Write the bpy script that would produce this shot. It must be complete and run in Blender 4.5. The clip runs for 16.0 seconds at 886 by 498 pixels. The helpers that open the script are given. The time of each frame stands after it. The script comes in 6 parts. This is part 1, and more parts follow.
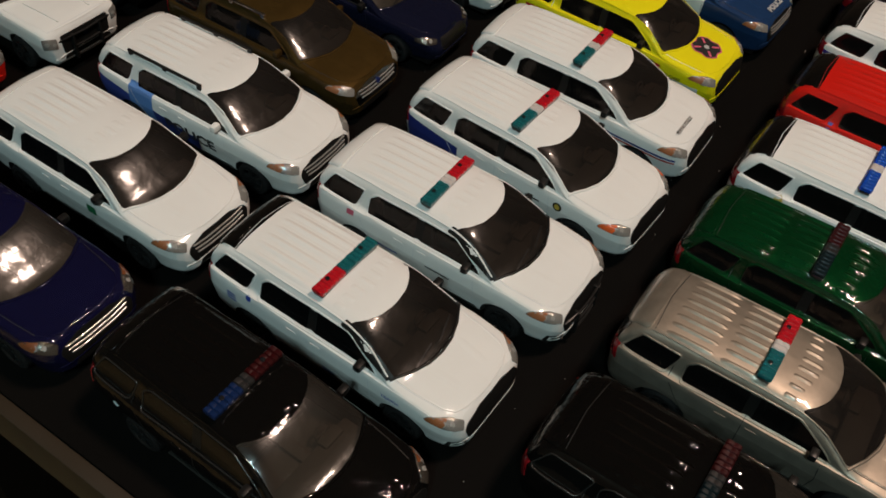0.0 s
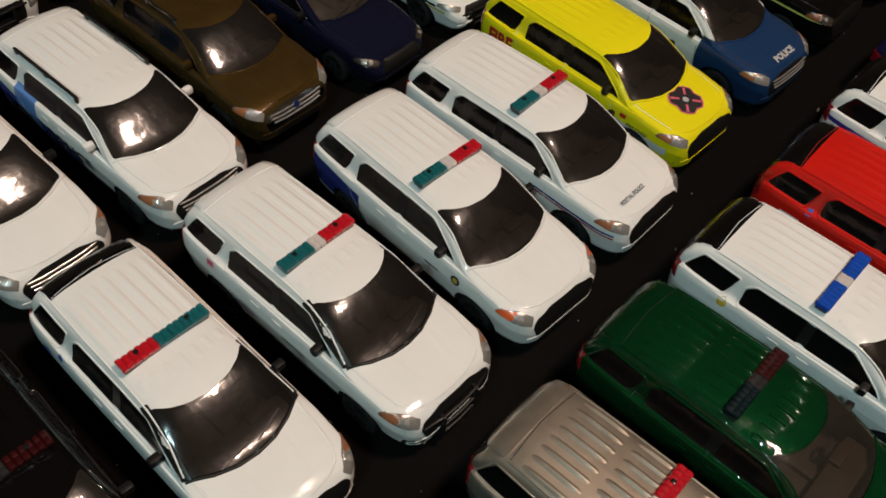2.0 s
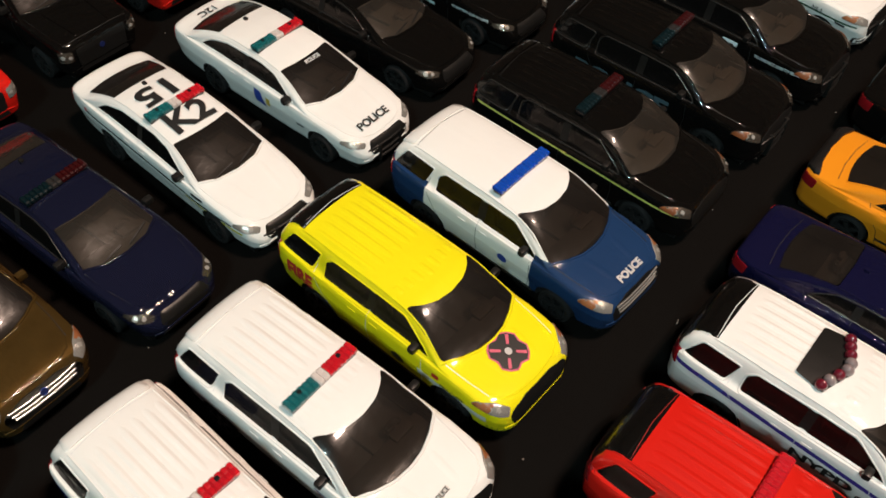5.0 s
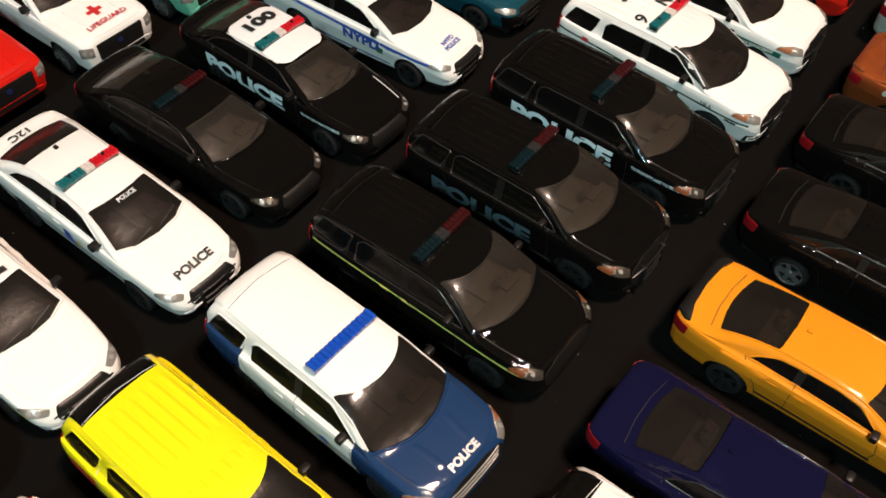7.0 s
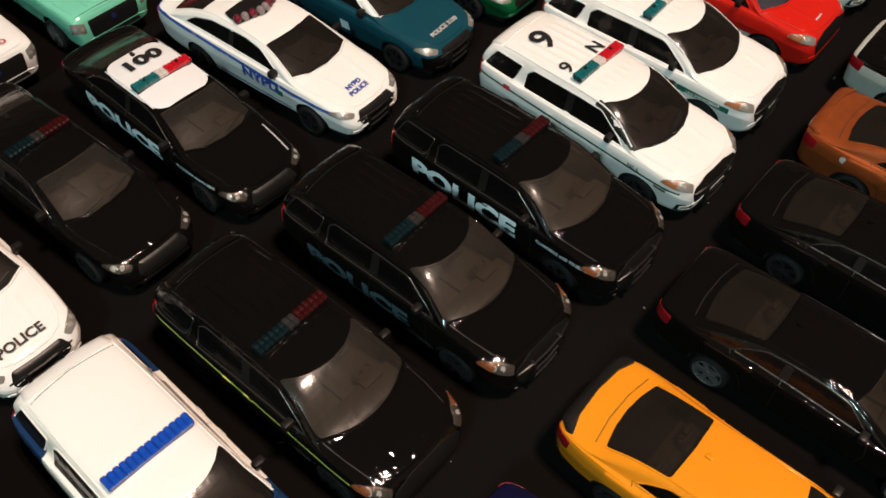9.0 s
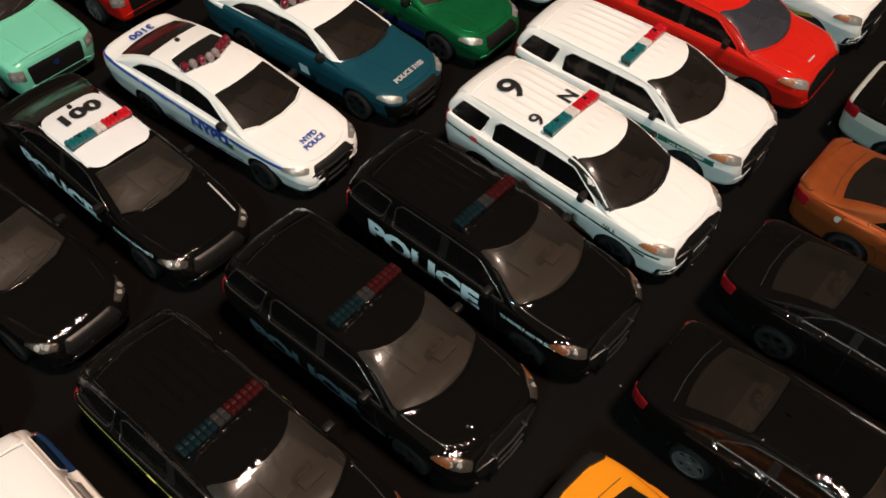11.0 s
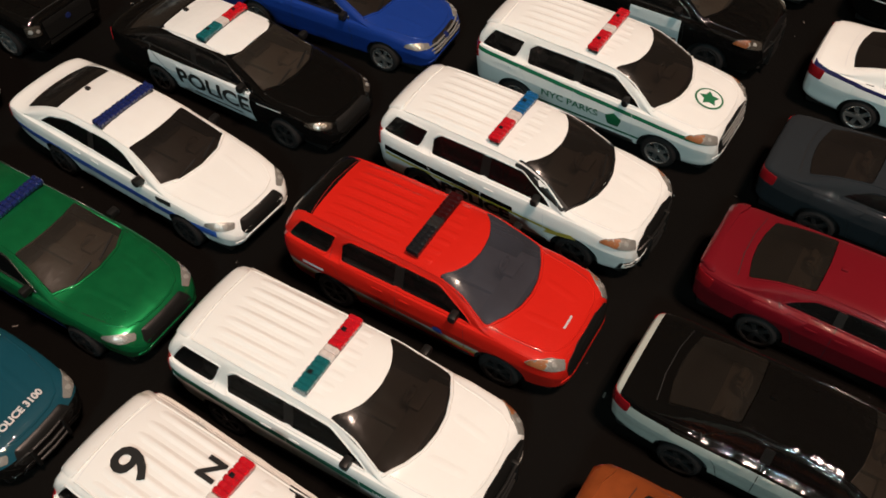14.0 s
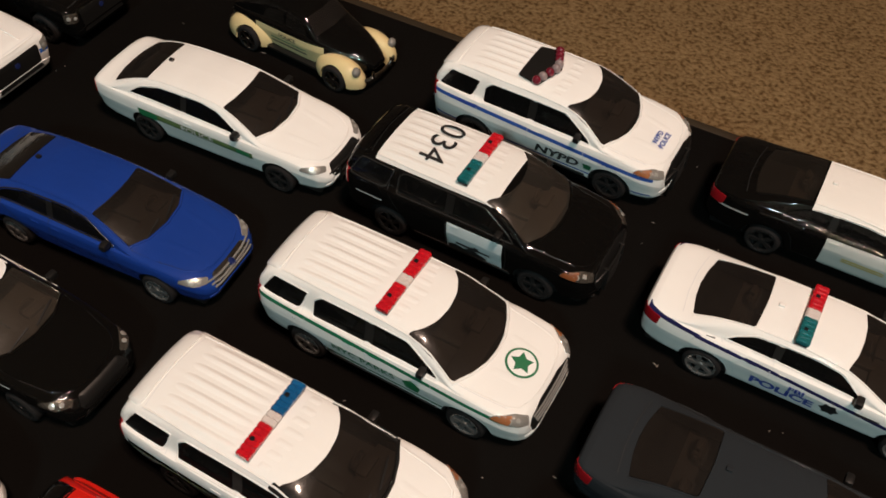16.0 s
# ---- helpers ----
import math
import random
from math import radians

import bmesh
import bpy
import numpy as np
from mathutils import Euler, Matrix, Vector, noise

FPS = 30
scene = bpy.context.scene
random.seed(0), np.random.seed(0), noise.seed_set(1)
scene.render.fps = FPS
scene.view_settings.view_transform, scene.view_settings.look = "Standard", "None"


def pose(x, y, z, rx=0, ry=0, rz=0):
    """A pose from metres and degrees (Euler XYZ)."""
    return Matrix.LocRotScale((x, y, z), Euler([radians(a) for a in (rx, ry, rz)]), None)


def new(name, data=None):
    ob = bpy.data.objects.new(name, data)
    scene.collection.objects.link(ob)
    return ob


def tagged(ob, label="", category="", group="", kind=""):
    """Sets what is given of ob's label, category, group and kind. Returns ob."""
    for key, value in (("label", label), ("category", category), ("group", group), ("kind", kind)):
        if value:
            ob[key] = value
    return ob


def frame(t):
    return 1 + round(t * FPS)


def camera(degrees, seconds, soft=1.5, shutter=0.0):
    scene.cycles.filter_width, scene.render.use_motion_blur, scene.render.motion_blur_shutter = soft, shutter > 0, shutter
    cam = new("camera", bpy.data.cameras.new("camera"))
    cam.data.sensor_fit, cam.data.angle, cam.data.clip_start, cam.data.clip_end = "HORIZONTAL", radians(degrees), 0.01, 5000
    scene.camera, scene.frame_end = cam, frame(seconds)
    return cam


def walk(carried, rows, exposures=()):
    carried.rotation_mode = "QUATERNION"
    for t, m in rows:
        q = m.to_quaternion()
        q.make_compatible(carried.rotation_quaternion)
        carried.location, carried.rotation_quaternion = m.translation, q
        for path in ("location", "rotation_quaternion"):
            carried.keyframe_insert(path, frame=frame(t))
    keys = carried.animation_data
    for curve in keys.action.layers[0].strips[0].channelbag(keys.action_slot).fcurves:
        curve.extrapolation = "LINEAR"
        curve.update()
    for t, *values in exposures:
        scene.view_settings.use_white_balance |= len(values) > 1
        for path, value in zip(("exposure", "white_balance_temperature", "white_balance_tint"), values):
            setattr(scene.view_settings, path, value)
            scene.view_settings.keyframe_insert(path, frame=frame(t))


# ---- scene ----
cam = camera(51.98, 16.0, soft=1.7)
ROWS = [
    (0.0, 0.0902, 0.0011, 0.2007, 41.95, -3.38, 34.61),
    (0.5, 0.1004, 0.0134, 0.2067, 42.35, -3.33, 36.19),
    (1.0, 0.1015, 0.0319, 0.1945, 41.26, -3.75, 38.86),
    (1.5, 0.1011, 0.0513, 0.1918, 40.24, -3.72, 41.65),
    (2.0, 0.1061, 0.0686, 0.1925, 39.89, -3.27, 42.99),
    (2.5, 0.1132, 0.0791, 0.1973, 40.06, -2.89, 43.29),
    (3.0, 0.1124, 0.0954, 0.1977, 39.98, -2.64, 43.28),
    (3.5, 0.1052, 0.1215, 0.1965, 39.94, -2.18, 41.99),
    (4.0, 0.0935, 0.1390, 0.2037, 39.80, -1.98, 41.31),
    (4.5, 0.0905, 0.1502, 0.2044, 39.61, -1.95, 40.54),
    (4.7, 0.0894, 0.1553, 0.2091, 39.81, -1.97, 40.01),
    (6.8, 0.0845, 0.2259, 0.2132, 39.26, -1.27, 37.44),
    (7.0, 0.0872, 0.2346, 0.2168, 39.28, -1.28, 37.49),
    (7.5, 0.0971, 0.2474, 0.2309, 39.47, -0.95, 38.26),
    (8.0, 0.1138, 0.2701, 0.2274, 39.33, -0.39, 39.26),
    (8.2, 0.1064, 0.2792, 0.2173, 39.27, -0.42, 39.52),
    (10.3, 0.0963, 0.2993, 0.2015, 39.74, -0.40, 41.63),
    (10.5, 0.0959, 0.3025, 0.2010, 40.00, -0.38, 41.54),
    (11.0, 0.0913, 0.3197, 0.1990, 40.02, -0.21, 40.46),
    (11.5, 0.0881, 0.3476, 0.1998, 40.22, 0.08, 38.80),
    (12.0, 0.0836, 0.3573, 0.2033, 40.20, -0.32, 36.81),
    (12.5, 0.0784, 0.3655, 0.2059, 40.16, -0.01, 34.94),
    (13.0, 0.0802, 0.3908, 0.2043, 40.20, 0.17, 33.24),
    (13.5, 0.0801, 0.4183, 0.2038, 39.95, 0.28, 32.63),
    (14.0, 0.0729, 0.4503, 0.1953, 39.95, 0.39, 31.99),
    (14.5, 0.0783, 0.4755, 0.1961, 39.56, 0.07, 31.23),
    (15.0, 0.0769, 0.4950, 0.2032, 39.63, -0.02, 30.49),
    (15.5, 0.0749, 0.5196, 0.2045, 39.53, -0.60, 29.35),
    (16.0, 0.0706, 0.5459, 0.2097, 40.11, -0.93, 29.39),
]
EXPOSURES = [(0.0, -0.77), (0.8, -0.77), (1.6, -0.67), (3.2, -0.6), (3.7, -0.63), (4.05, -0.55), (4.35, -0.12), (4.7, -0.02), (6.8, 0.36), (8.2, 0.18), (10.3, 0.12), (11.2, 0.04), (11.5, -0.23), (11.75, -0.65), (12.0, -1.07), (12.2, -0.93), (12.5, -0.63), (12.7, -0.55), (13.0, -0.31), (13.4, -0.04), (14.0, -0.02), (14.6, -0.23), (15.1, -0.27), (15.5, -0.13), (16.0, -0.05)]
walk(cam, [(t, pose(x, y, z, rx, ry, rz)) for t, x, y, z, rx, ry, rz in ROWS], EXPOSURES)

# ---- light ----
world = bpy.data.worlds.new("room_air")
world.use_nodes = True
world.node_tree.nodes["Background"].inputs[0].default_value = (1.0, 0.8, 0.62, 1)
world.node_tree.nodes["Background"].inputs[1].default_value = 0.012
scene.world = world
CEILING_Z = 1.95
LAMP = (0.45, 0.45, 1.42)
LAMP_POWER = 24.4


def point_lamp(name, place, power, colour, radius):
    data = bpy.data.lights.new(name, "POINT")
    data.energy, data.color, data.shadow_soft_size = power, colour, radius
    ob = new(name, data)
    ob.location = place
    return ob


BULBS = [(LAMP[0] + 0.075 * math.cos(a), LAMP[1] + 0.075 * math.sin(a), LAMP[2]) for a in (0.5, 2.07, 3.64, 5.21)]
for place in BULBS:
    point_lamp("bulb_light", place, LAMP_POWER, (1.0, 0.72, 0.575), 0.027)
# a second ceiling light with three cool bulbs, behind the camera
COOL = [(0.55 + 0.12 * math.cos(a), -1.05 + 0.12 * math.sin(a), 1.60) for a in (0.3, 2.4, 4.5)]
for place in COOL:
    point_lamp("cool_bulb_light", place, 34.0, (0.62, 0.92, 0.95), 0.028)


# ---- materials ----
def nodes_of(name):
    m = bpy.data.materials.new(name)
    m.use_nodes = True
    return m, m.node_tree.nodes, m.node_tree.links, m.node_tree.nodes["Principled BSDF"]


def texture_noise(n, l, scale, detail=4.0):
    c = n.new("ShaderNodeTexCoord")
    t = n.new("ShaderNodeTexNoise")
    t.inputs["Scale"].default_value, t.inputs["Detail"].default_value = scale, detail
    l.new(c.outputs["Object"], t.inputs["Vector"])
    return t


def ramp(n, l, source, a, b):
    r = n.new("ShaderNodeMapRange")
    r.inputs["To Min"].default_value, r.inputs["To Max"].default_value = a, b
    l.new(source, r.inputs["Value"])
    return r.outputs["Result"]


def math_node(n, l, op, a, b):
    m = n.new("ShaderNodeMath")
    m.operation = op
    for k, v in enumerate((a, b)):
        if isinstance(v, (int, float)):
            m.inputs[k].default_value = v
        else:
            l.new(v, m.inputs[k])
    return m.outputs[0]


def finish(n, l, p, rough, bump, scale, spread=0.12, peel_by=0.16):
    t = texture_noise(n, l, scale)
    l.new(ramp(n, l, t.outputs["Fac"], max(0.02, rough - spread), rough + spread), p.inputs["Roughness"])
    if bump:
        f = texture_noise(n, l, scale * 4)
        b = n.new("ShaderNodeBump")
        b.inputs["Strength"].default_value, b.inputs["Distance"].default_value = bump, 0.0002
        l.new(f.outputs["Fac"], b.inputs["Height"])
        l.new(b.outputs["Normal"], p.inputs["Normal"])
    w = texture_noise(n, l, 420.0, 3.0)
    peel = n.new("ShaderNodeBump")
    peel.inputs["Strength"].default_value, peel.inputs["Distance"].default_value = peel_by, 0.0005
    l.new(w.outputs["Fac"], peel.inputs["Height"])
    l.new(peel.outputs["Normal"], p.inputs["Coat Normal"])


def paint(name, colour, rough=0.45, metal=0.0, coat=1.0, zones=()):
    """Enamel. zones: other colours over part of the body, (colour, x0, x1, z0, z1, slope, y_from)."""
    m, n, l, p = nodes_of(name)
    dark = max(colour) < 0.06 or any(max(z[0]) < 0.02 for z in zones[:1] if z[5] < 0)
    p.inputs["Metallic"].default_value = metal
    p.inputs["Coat Weight"].default_value, p.inputs["Coat Roughness"].default_value = coat, 0.035
    p.inputs["Specular IOR Level"].default_value = 0.0 if dark else 0.06
    base = n.new("ShaderNodeMix")
    base.data_type = "RGBA"
    t = texture_noise(n, l, 260.0 if metal else 60.0, 6.0)
    l.new(ramp(n, l, t.outputs["Fac"], 0.0, 1.0), base.inputs["Factor"])
    low, high = (0.72, 1.25) if metal else (0.93, 1.04)
    base.inputs["A"].default_value = (*[min(1, c * low) for c in colour], 1)
    base.inputs["B"].default_value = (*[min(1, c * high) for c in colour], 1)
    out = base.outputs["Result"]
    if zones:
        c = n.new("ShaderNodeTexCoord")
        s = n.new("ShaderNodeSeparateXYZ")
        l.new(c.outputs["Object"], s.inputs[0])
        for shade, x0, x1, z0, z1, slope, y_from in zones:
            z = math_node(n, l, "SUBTRACT", s.outputs["Z"], math_node(n, l, "MULTIPLY", s.outputs["X"], slope))
            mask = math_node(n, l, "GREATER_THAN", s.outputs["X"], x0 / 1000)
            for test in (math_node(n, l, "LESS_THAN", s.outputs["X"], x1 / 1000), math_node(n, l, "GREATER_THAN", z, z0 / 1000),
                         math_node(n, l, "LESS_THAN", z, z1 / 1000),
                         math_node(n, l, "LESS_THAN" if y_from < -1 else "GREATER_THAN", math_node(n, l, "ABSOLUTE", s.outputs["Y"], 0.0), abs(y_from) / 1000 if y_from != -1 else -1.0)):
                mask = math_node(n, l, "MULTIPLY", mask, test)
            mix = n.new("ShaderNodeMix")
            mix.data_type = "RGBA"
            l.new(mask, mix.inputs["Factor"])
            l.new(out, mix.inputs["A"])
            mix.inputs["B"].default_value = (*shade, 1)
            out = mix.outputs["Result"]
    l.new(out, p.inputs["Base Color"])
    finish(n, l, p, rough, 0.3 if max(colour) < 0.06 else 0.14, 90.0, 0.07, 0.55 if dark else 0.38 if sum(colour) < 0.75 else 0.2)
    return m


def plain(name, colour, rough=0.5, metal=0.0, transmission=0.0, bump=0.1, scale=120.0, coat=0.0, gloss=0.5):
    m, n, l, p = nodes_of(name)
    p.inputs["Base Color"].default_value = (*colour, 1)
    p.inputs["Metallic"].default_value, p.inputs["Transmission Weight"].default_value = metal, transmission
    p.inputs["Coat Weight"].default_value, p.inputs["Specular IOR Level"].default_value = coat, gloss
    finish(n, l, p, rough, bump, scale)
    return m


WHITE, BLACK, NAVY = (0.78, 0.77, 0.74), (0.010, 0.009, 0.009), (0.012, 0.012, 0.06)
def window_glass(name, tint, haze, rough=0.08):
    """Thin tinted clear plastic: the cabin shows through, the lamps mirror in it."""
    m, n, l, p = nodes_of(name)
    n.remove(p)
    clear, gloss, mix, fresnel = (n.new("ShaderNode" + kind) for kind in ("BsdfTransparent", "BsdfGlossy", "MixShader", "Fresnel"))
    t = texture_noise(n, l, 70.0, 5.0)
    shade = n.new("ShaderNodeMix")
    shade.data_type = "RGBA"
    l.new(t.outputs["Fac"], shade.inputs["Factor"])
    shade.inputs["A"].default_value, shade.inputs["B"].default_value = (*[c * 0.86 for c in tint], 1), (*[c * 1.1 for c in tint], 1)
    l.new(shade.outputs["Result"], clear.inputs["Color"])
    fresnel.inputs["IOR"].default_value = 1.55
    f = texture_noise(n, l, 330.0, 3.0)
    l.new(ramp(n, l, t.outputs["Fac"], rough * 0.6, rough * 1.5), gloss.inputs["Roughness"])
    b = n.new("ShaderNodeBump")
    b.inputs["Strength"].default_value, b.inputs["Distance"].default_value = 0.22, 0.0004
    l.new(f.outputs["Fac"], b.inputs["Height"])
    l.new(b.outputs["Normal"], gloss.inputs["Normal"])
    l.new(fresnel.outputs[0], mix.inputs[0])
    film, veil = n.new("ShaderNodeBsdfDiffuse"), n.new("ShaderNodeMixShader")
    film.inputs["Color"].default_value = (*haze, 1)
    l.new(ramp(n, l, t.outputs["Fac"], 0.2, 0.8), veil.inputs[0])
    l.new(clear.outputs[0], veil.inputs[1])
    l.new(film.outputs[0], veil.inputs[2])
    l.new(veil.outputs[0], mix.inputs[1])
    soft, lobes = n.new("ShaderNodeBsdfGlossy"), n.new("ShaderNodeMixShader")
    soft.inputs["Roughness"].default_value = 0.26
    l.new(b.outputs["Normal"], soft.inputs["Normal"])
    lobes.inputs[0].default_value = 0.35
    l.new(gloss.outputs[0], lobes.inputs[1])
    l.new(soft.outputs[0], lobes.inputs[2])
    l.new(lobes.outputs[0], mix.inputs[2])
    l.new(mix.outputs[0], n["Material Output"].inputs["Surface"])
    return m


M = {
    "glass": window_glass("tinted_glass", (0.50, 0.46, 0.42), (0.020, 0.017, 0.015)),
    "glass_side": window_glass("dark_side_glass", (0.12, 0.115, 0.11), (0.006, 0.006, 0.006)),
    "glass_clear": window_glass("smoky_glass", (0.72, 0.67, 0.60), (0.036, 0.031, 0.026)),
    "glass_blue": window_glass("bluish_glass", (0.60, 0.62, 0.72), (0.060, 0.062, 0.078)),
    "lining": plain("dark_cabin_lining", (0.022, 0.020, 0.018), 0.7, gloss=0.2),
    "interior": plain("grey_brown_moulded_plastic", (0.11, 0.095, 0.08), 0.55, bump=0.3, scale=200),
    "trim": plain("black_plastic", (0.009, 0.0085, 0.008), 0.38, gloss=0.3),
    "rubber": plain("rubber", (0.013, 0.012, 0.012), 0.75, bump=0.4, gloss=0.12),
    "chrome": plain("chrome", (0.72, 0.72, 0.70), 0.16, 1.0),
    "rim": plain("silver_wheel", (0.42, 0.42, 0.41), 0.26, 0.85),
    "rim_dark": plain("dark_wheel", (0.012, 0.012, 0.012), 0.28, 0.0, gloss=0.4, coat=0.5),
    "lamp_dark": plain("smoky_headlamp_plastic", (0.10, 0.085, 0.07), 0.16, 0.6, coat=0.9, bump=0.9, scale=450),
    "lamp": plain("headlamp_plastic", (0.36, 0.34, 0.31), 0.18, 0.5, coat=0.9, bump=0.8, scale=450),
    "frame": plain("grey_window_trim", (0.07, 0.068, 0.065), 0.25, 0.75),
    "lamp_glass": plain("clear_lamp_plastic", (0.34, 0.325, 0.30), 0.12, 0.2, coat=0.9),
    "cladding": plain("grey_cladding", (0.030, 0.027, 0.024), 0.5, gloss=0.2),
    "amber_bright": plain("orange_lamp_plastic", (0.62, 0.10, 0.02), 0.2, coat=0.7),
    "amber_dim": plain("dim_amber_plastic", (0.17, 0.055, 0.02), 0.2, coat=0.7),
    "amber": plain("amber_plastic", (0.27, 0.10, 0.04), 0.2, coat=0.7),
    "tail": plain("red_lamp_plastic", (0.24, 0.006, 0.010), 0.2, coat=0.7),
    "red": plain("red_lens", (0.86, 0.018, 0.035), 0.2, transmission=0.55, coat=0.8),
    "teal": plain("teal_lens", (0.02, 0.24, 0.26), 0.2, transmission=0.6, coat=0.8),
    "blue": plain("blue_lens", (0.015, 0.13, 0.75), 0.2, transmission=0.55, coat=0.8),
    "navy": plain("navy_lens", (0.012, 0.02, 0.10), 0.2, transmission=0.1, coat=0.8),
    "smoke": plain("smoked_lens", (0.010, 0.010, 0.012), 0.25, transmission=0.1, coat=0.5),
    "red_dim": plain("dark_red_lens", (0.055, 0.004, 0.005), 0.34, transmission=0.5, coat=0.1, gloss=0.12),
    "teal_dim": plain("dark_teal_lens", (0.003, 0.014, 0.018), 0.32, transmission=0.4, coat=0.1, gloss=0.12),
    "blue_dim": plain("dark_blue_lens", (0.008, 0.026, 0.10), 0.3, transmission=0.4, coat=0.1, gloss=0.12),
    "azure": plain("azure_lens", (0.015, 0.16, 0.40), 0.2, transmission=0.5, coat=0.8),
    "bright": plain("bright_chrome_print", (0.50, 0.48, 0.45), 0.2, 0.65, coat=0.5),
    "glass_smoke": window_glass("smoky_rear_glass", (0.50, 0.45, 0.39), (0.020, 0.017, 0.014)),
    "clear_dim": plain("smoky_clear_lens", (0.05, 0.046, 0.045), 0.32, transmission=0.6, coat=0.1, gloss=0.12),
    "clear": plain("clear_lens", (0.74, 0.66, 0.62), 0.2, transmission=0.25, coat=0.8),
    "ink": plain("black_print", (0.012, 0.012, 0.012), 0.5),
    "ink_blue": plain("blue_print", (0.02, 0.05, 0.30), 0.5),
    "badge": plain("badge_blue", (0.012, 0.02, 0.09), 0.3),
    "ink_red": plain("red_print", (0.45, 0.02, 0.02), 0.5),
    "ink_green": plain("green_print", (0.01, 0.13, 0.05), 0.5),
    "ink_pale": plain("pale_blue_print", (0.66, 0.78, 0.82), 0.45),
    # darkened copy of the pale blue print, for lettering that lies in shade
    "ink_pale_shaded": plain("shaded_pale_blue_print", (0.05, 0.085, 0.105), 0.45),
    "ink_silver": plain("silver_print", (0.5, 0.5, 0.5), 0.4, 0.2),
    "ink_white": plain("white_print", (0.75, 0.75, 0.73), 0.4),
    "ink_pink": plain("pink_print", (0.60, 0.10, 0.16), 0.5),
    "ink_gold": plain("gold_print", (0.50, 0.36, 0.05), 0.5),
    "seam": plain("panel_gap_shadow_line", (0.004, 0.004, 0.004), 0.6),
    "seam_red": plain("panel_gap_red", (0.26, 0.006, 0.004), 0.6),
    "seam_light": plain("panel_gap_grey", (0.62, 0.62, 0.62), 0.6),
    "dome_red": plain("red_dome", (0.13, 0.007, 0.018), 0.14, coat=0.9),
    "dome_clear": plain("clear_dome", (0.22, 0.17, 0.17), 0.12, coat=0.9),
}
from mathutils.bvhtree import BVHTree

# ---- modelling helpers, in millimetres of the model cars ----
MM = 0.001


def mesh_of(name, verts, faces, smooth=True, angle=35):
    me = bpy.data.meshes.new(name)
    me.from_pydata([tuple(c * MM for c in v) for v in verts], [], faces)
    me.update()
    if smooth:
        me.shade_smooth()
        me.set_sharp_from_angle(angle=radians(angle))
    return me


def mesh_from(name, bm, smooth=True, angle=35):
    me = bpy.data.meshes.new(name)
    bmesh.ops.scale(bm, vec=(MM, MM, MM), verts=bm.verts)
    bmesh.ops.recalc_face_normals(bm, faces=bm.faces)
    bm.to_mesh(me)
    bm.free()
    if smooth:
        me.shade_smooth()
        me.set_sharp_from_angle(angle=radians(angle))
    return me


def part(name, me, material, parent, label=""):
    ob = new(name, me)
    if not me.materials:
        me.materials.append(None)
    ob.material_slots[0].link = "OBJECT"
    ob.material_slots[0].material = material
    ob.parent = parent
    return tagged(ob, label)


def box(bm, x0, x1, y0, y1, z0, z1, bevel=0.0, turn=None):
    made = bmesh.ops.create_cube(bm, size=1.0)["verts"]
    for v in made:
        v.co = Vector(((x0 + x1) / 2 + v.co.x * (x1 - x0), (y0 + y1) / 2 + v.co.y * (y1 - y0), (z0 + z1) / 2 + v.co.z * (z1 - z0)))
    if bevel:
        edges = list({e for v in made for e in v.link_edges})
        bmesh.ops.bevel(bm, geom=edges, offset=bevel, segments=2, affect="EDGES", profile=0.6)
    return bm


def tube(bm, path, r, seg=8):
    rings = []
    for i, p in enumerate(path):
        a, b = Vector(path[max(i - 1, 0)]), Vector(path[min(i + 1, len(path) - 1)])
        q = (b - a).to_track_quat("Z", "Y")
        rings.append([bm.verts.new(Vector(p) + q @ Vector((r * math.cos(k * math.tau / seg), r * math.sin(k * math.tau / seg), 0))) for k in range(seg)])
    for u, v in zip(rings, rings[1:]):
        for k in range(seg):
            bm.faces.new((u[k], u[(k + 1) % seg], v[(k + 1) % seg], v[k]))
    bm.faces.new(rings[0])
    bm.faces.new(list(reversed(rings[-1])))
    return bm


def ball(bm, centre, radii, seg=12):
    made = bmesh.ops.create_uvsphere(bm, u_segments=seg, v_segments=seg // 2 + 2, radius=1.0)["verts"]
    for v in made:
        v.co = Vector([c + r * k for c, r, k in zip(centre, radii, v.co)])
    return bm


def lathe_y(profile, seg=28):
    """A solid turned about the y axis from (y, radius) pairs."""
    verts, faces = [], []
    for y, r in profile:
        verts += [(r * math.cos(k * math.tau / seg), y, r * math.sin(k * math.tau / seg)) for k in range(seg)]
    for i in range(len(profile) - 1):
        for k in range(seg):
            a, b = i * seg + k, i * seg + (k + 1) % seg
            faces.append((a, b, b + seg, a + seg))
    faces.append(tuple(range(seg - 1, -1, -1)))
    faces.append(tuple((len(profile) - 1) * seg + k for k in range(seg)))
    return verts, faces


def smooth_curve(xs, ys, q):
    """Monotone cubic through the points."""
    xs, ys, q = np.array(xs, float), np.array(ys, float), np.array(q, float)
    h, d = np.diff(xs), np.diff(ys) / np.diff(xs)
    m = np.zeros(len(xs))
    for i in range(1, len(xs) - 1):
        if d[i - 1] * d[i] > 0:
            w1, w2 = 2 * h[i] + h[i - 1], h[i] + 2 * h[i - 1]
            m[i] = (w1 + w2) / (w1 / d[i - 1] + w2 / d[i])
    m[0], m[-1] = d[0], d[-1]
    i = np.clip(np.searchsorted(xs, q) - 1, 0, len(h) - 1)
    t = (q - xs[i]) / h[i]
    return ((2 * t**3 - 3 * t**2 + 1) * ys[i] + (t**3 - 2 * t**2 + t) * h[i] * m[i] + (3 * t**2 - 2 * t**3) * ys[i + 1] + (t**3 - t**2) * h[i] * m[i + 1])


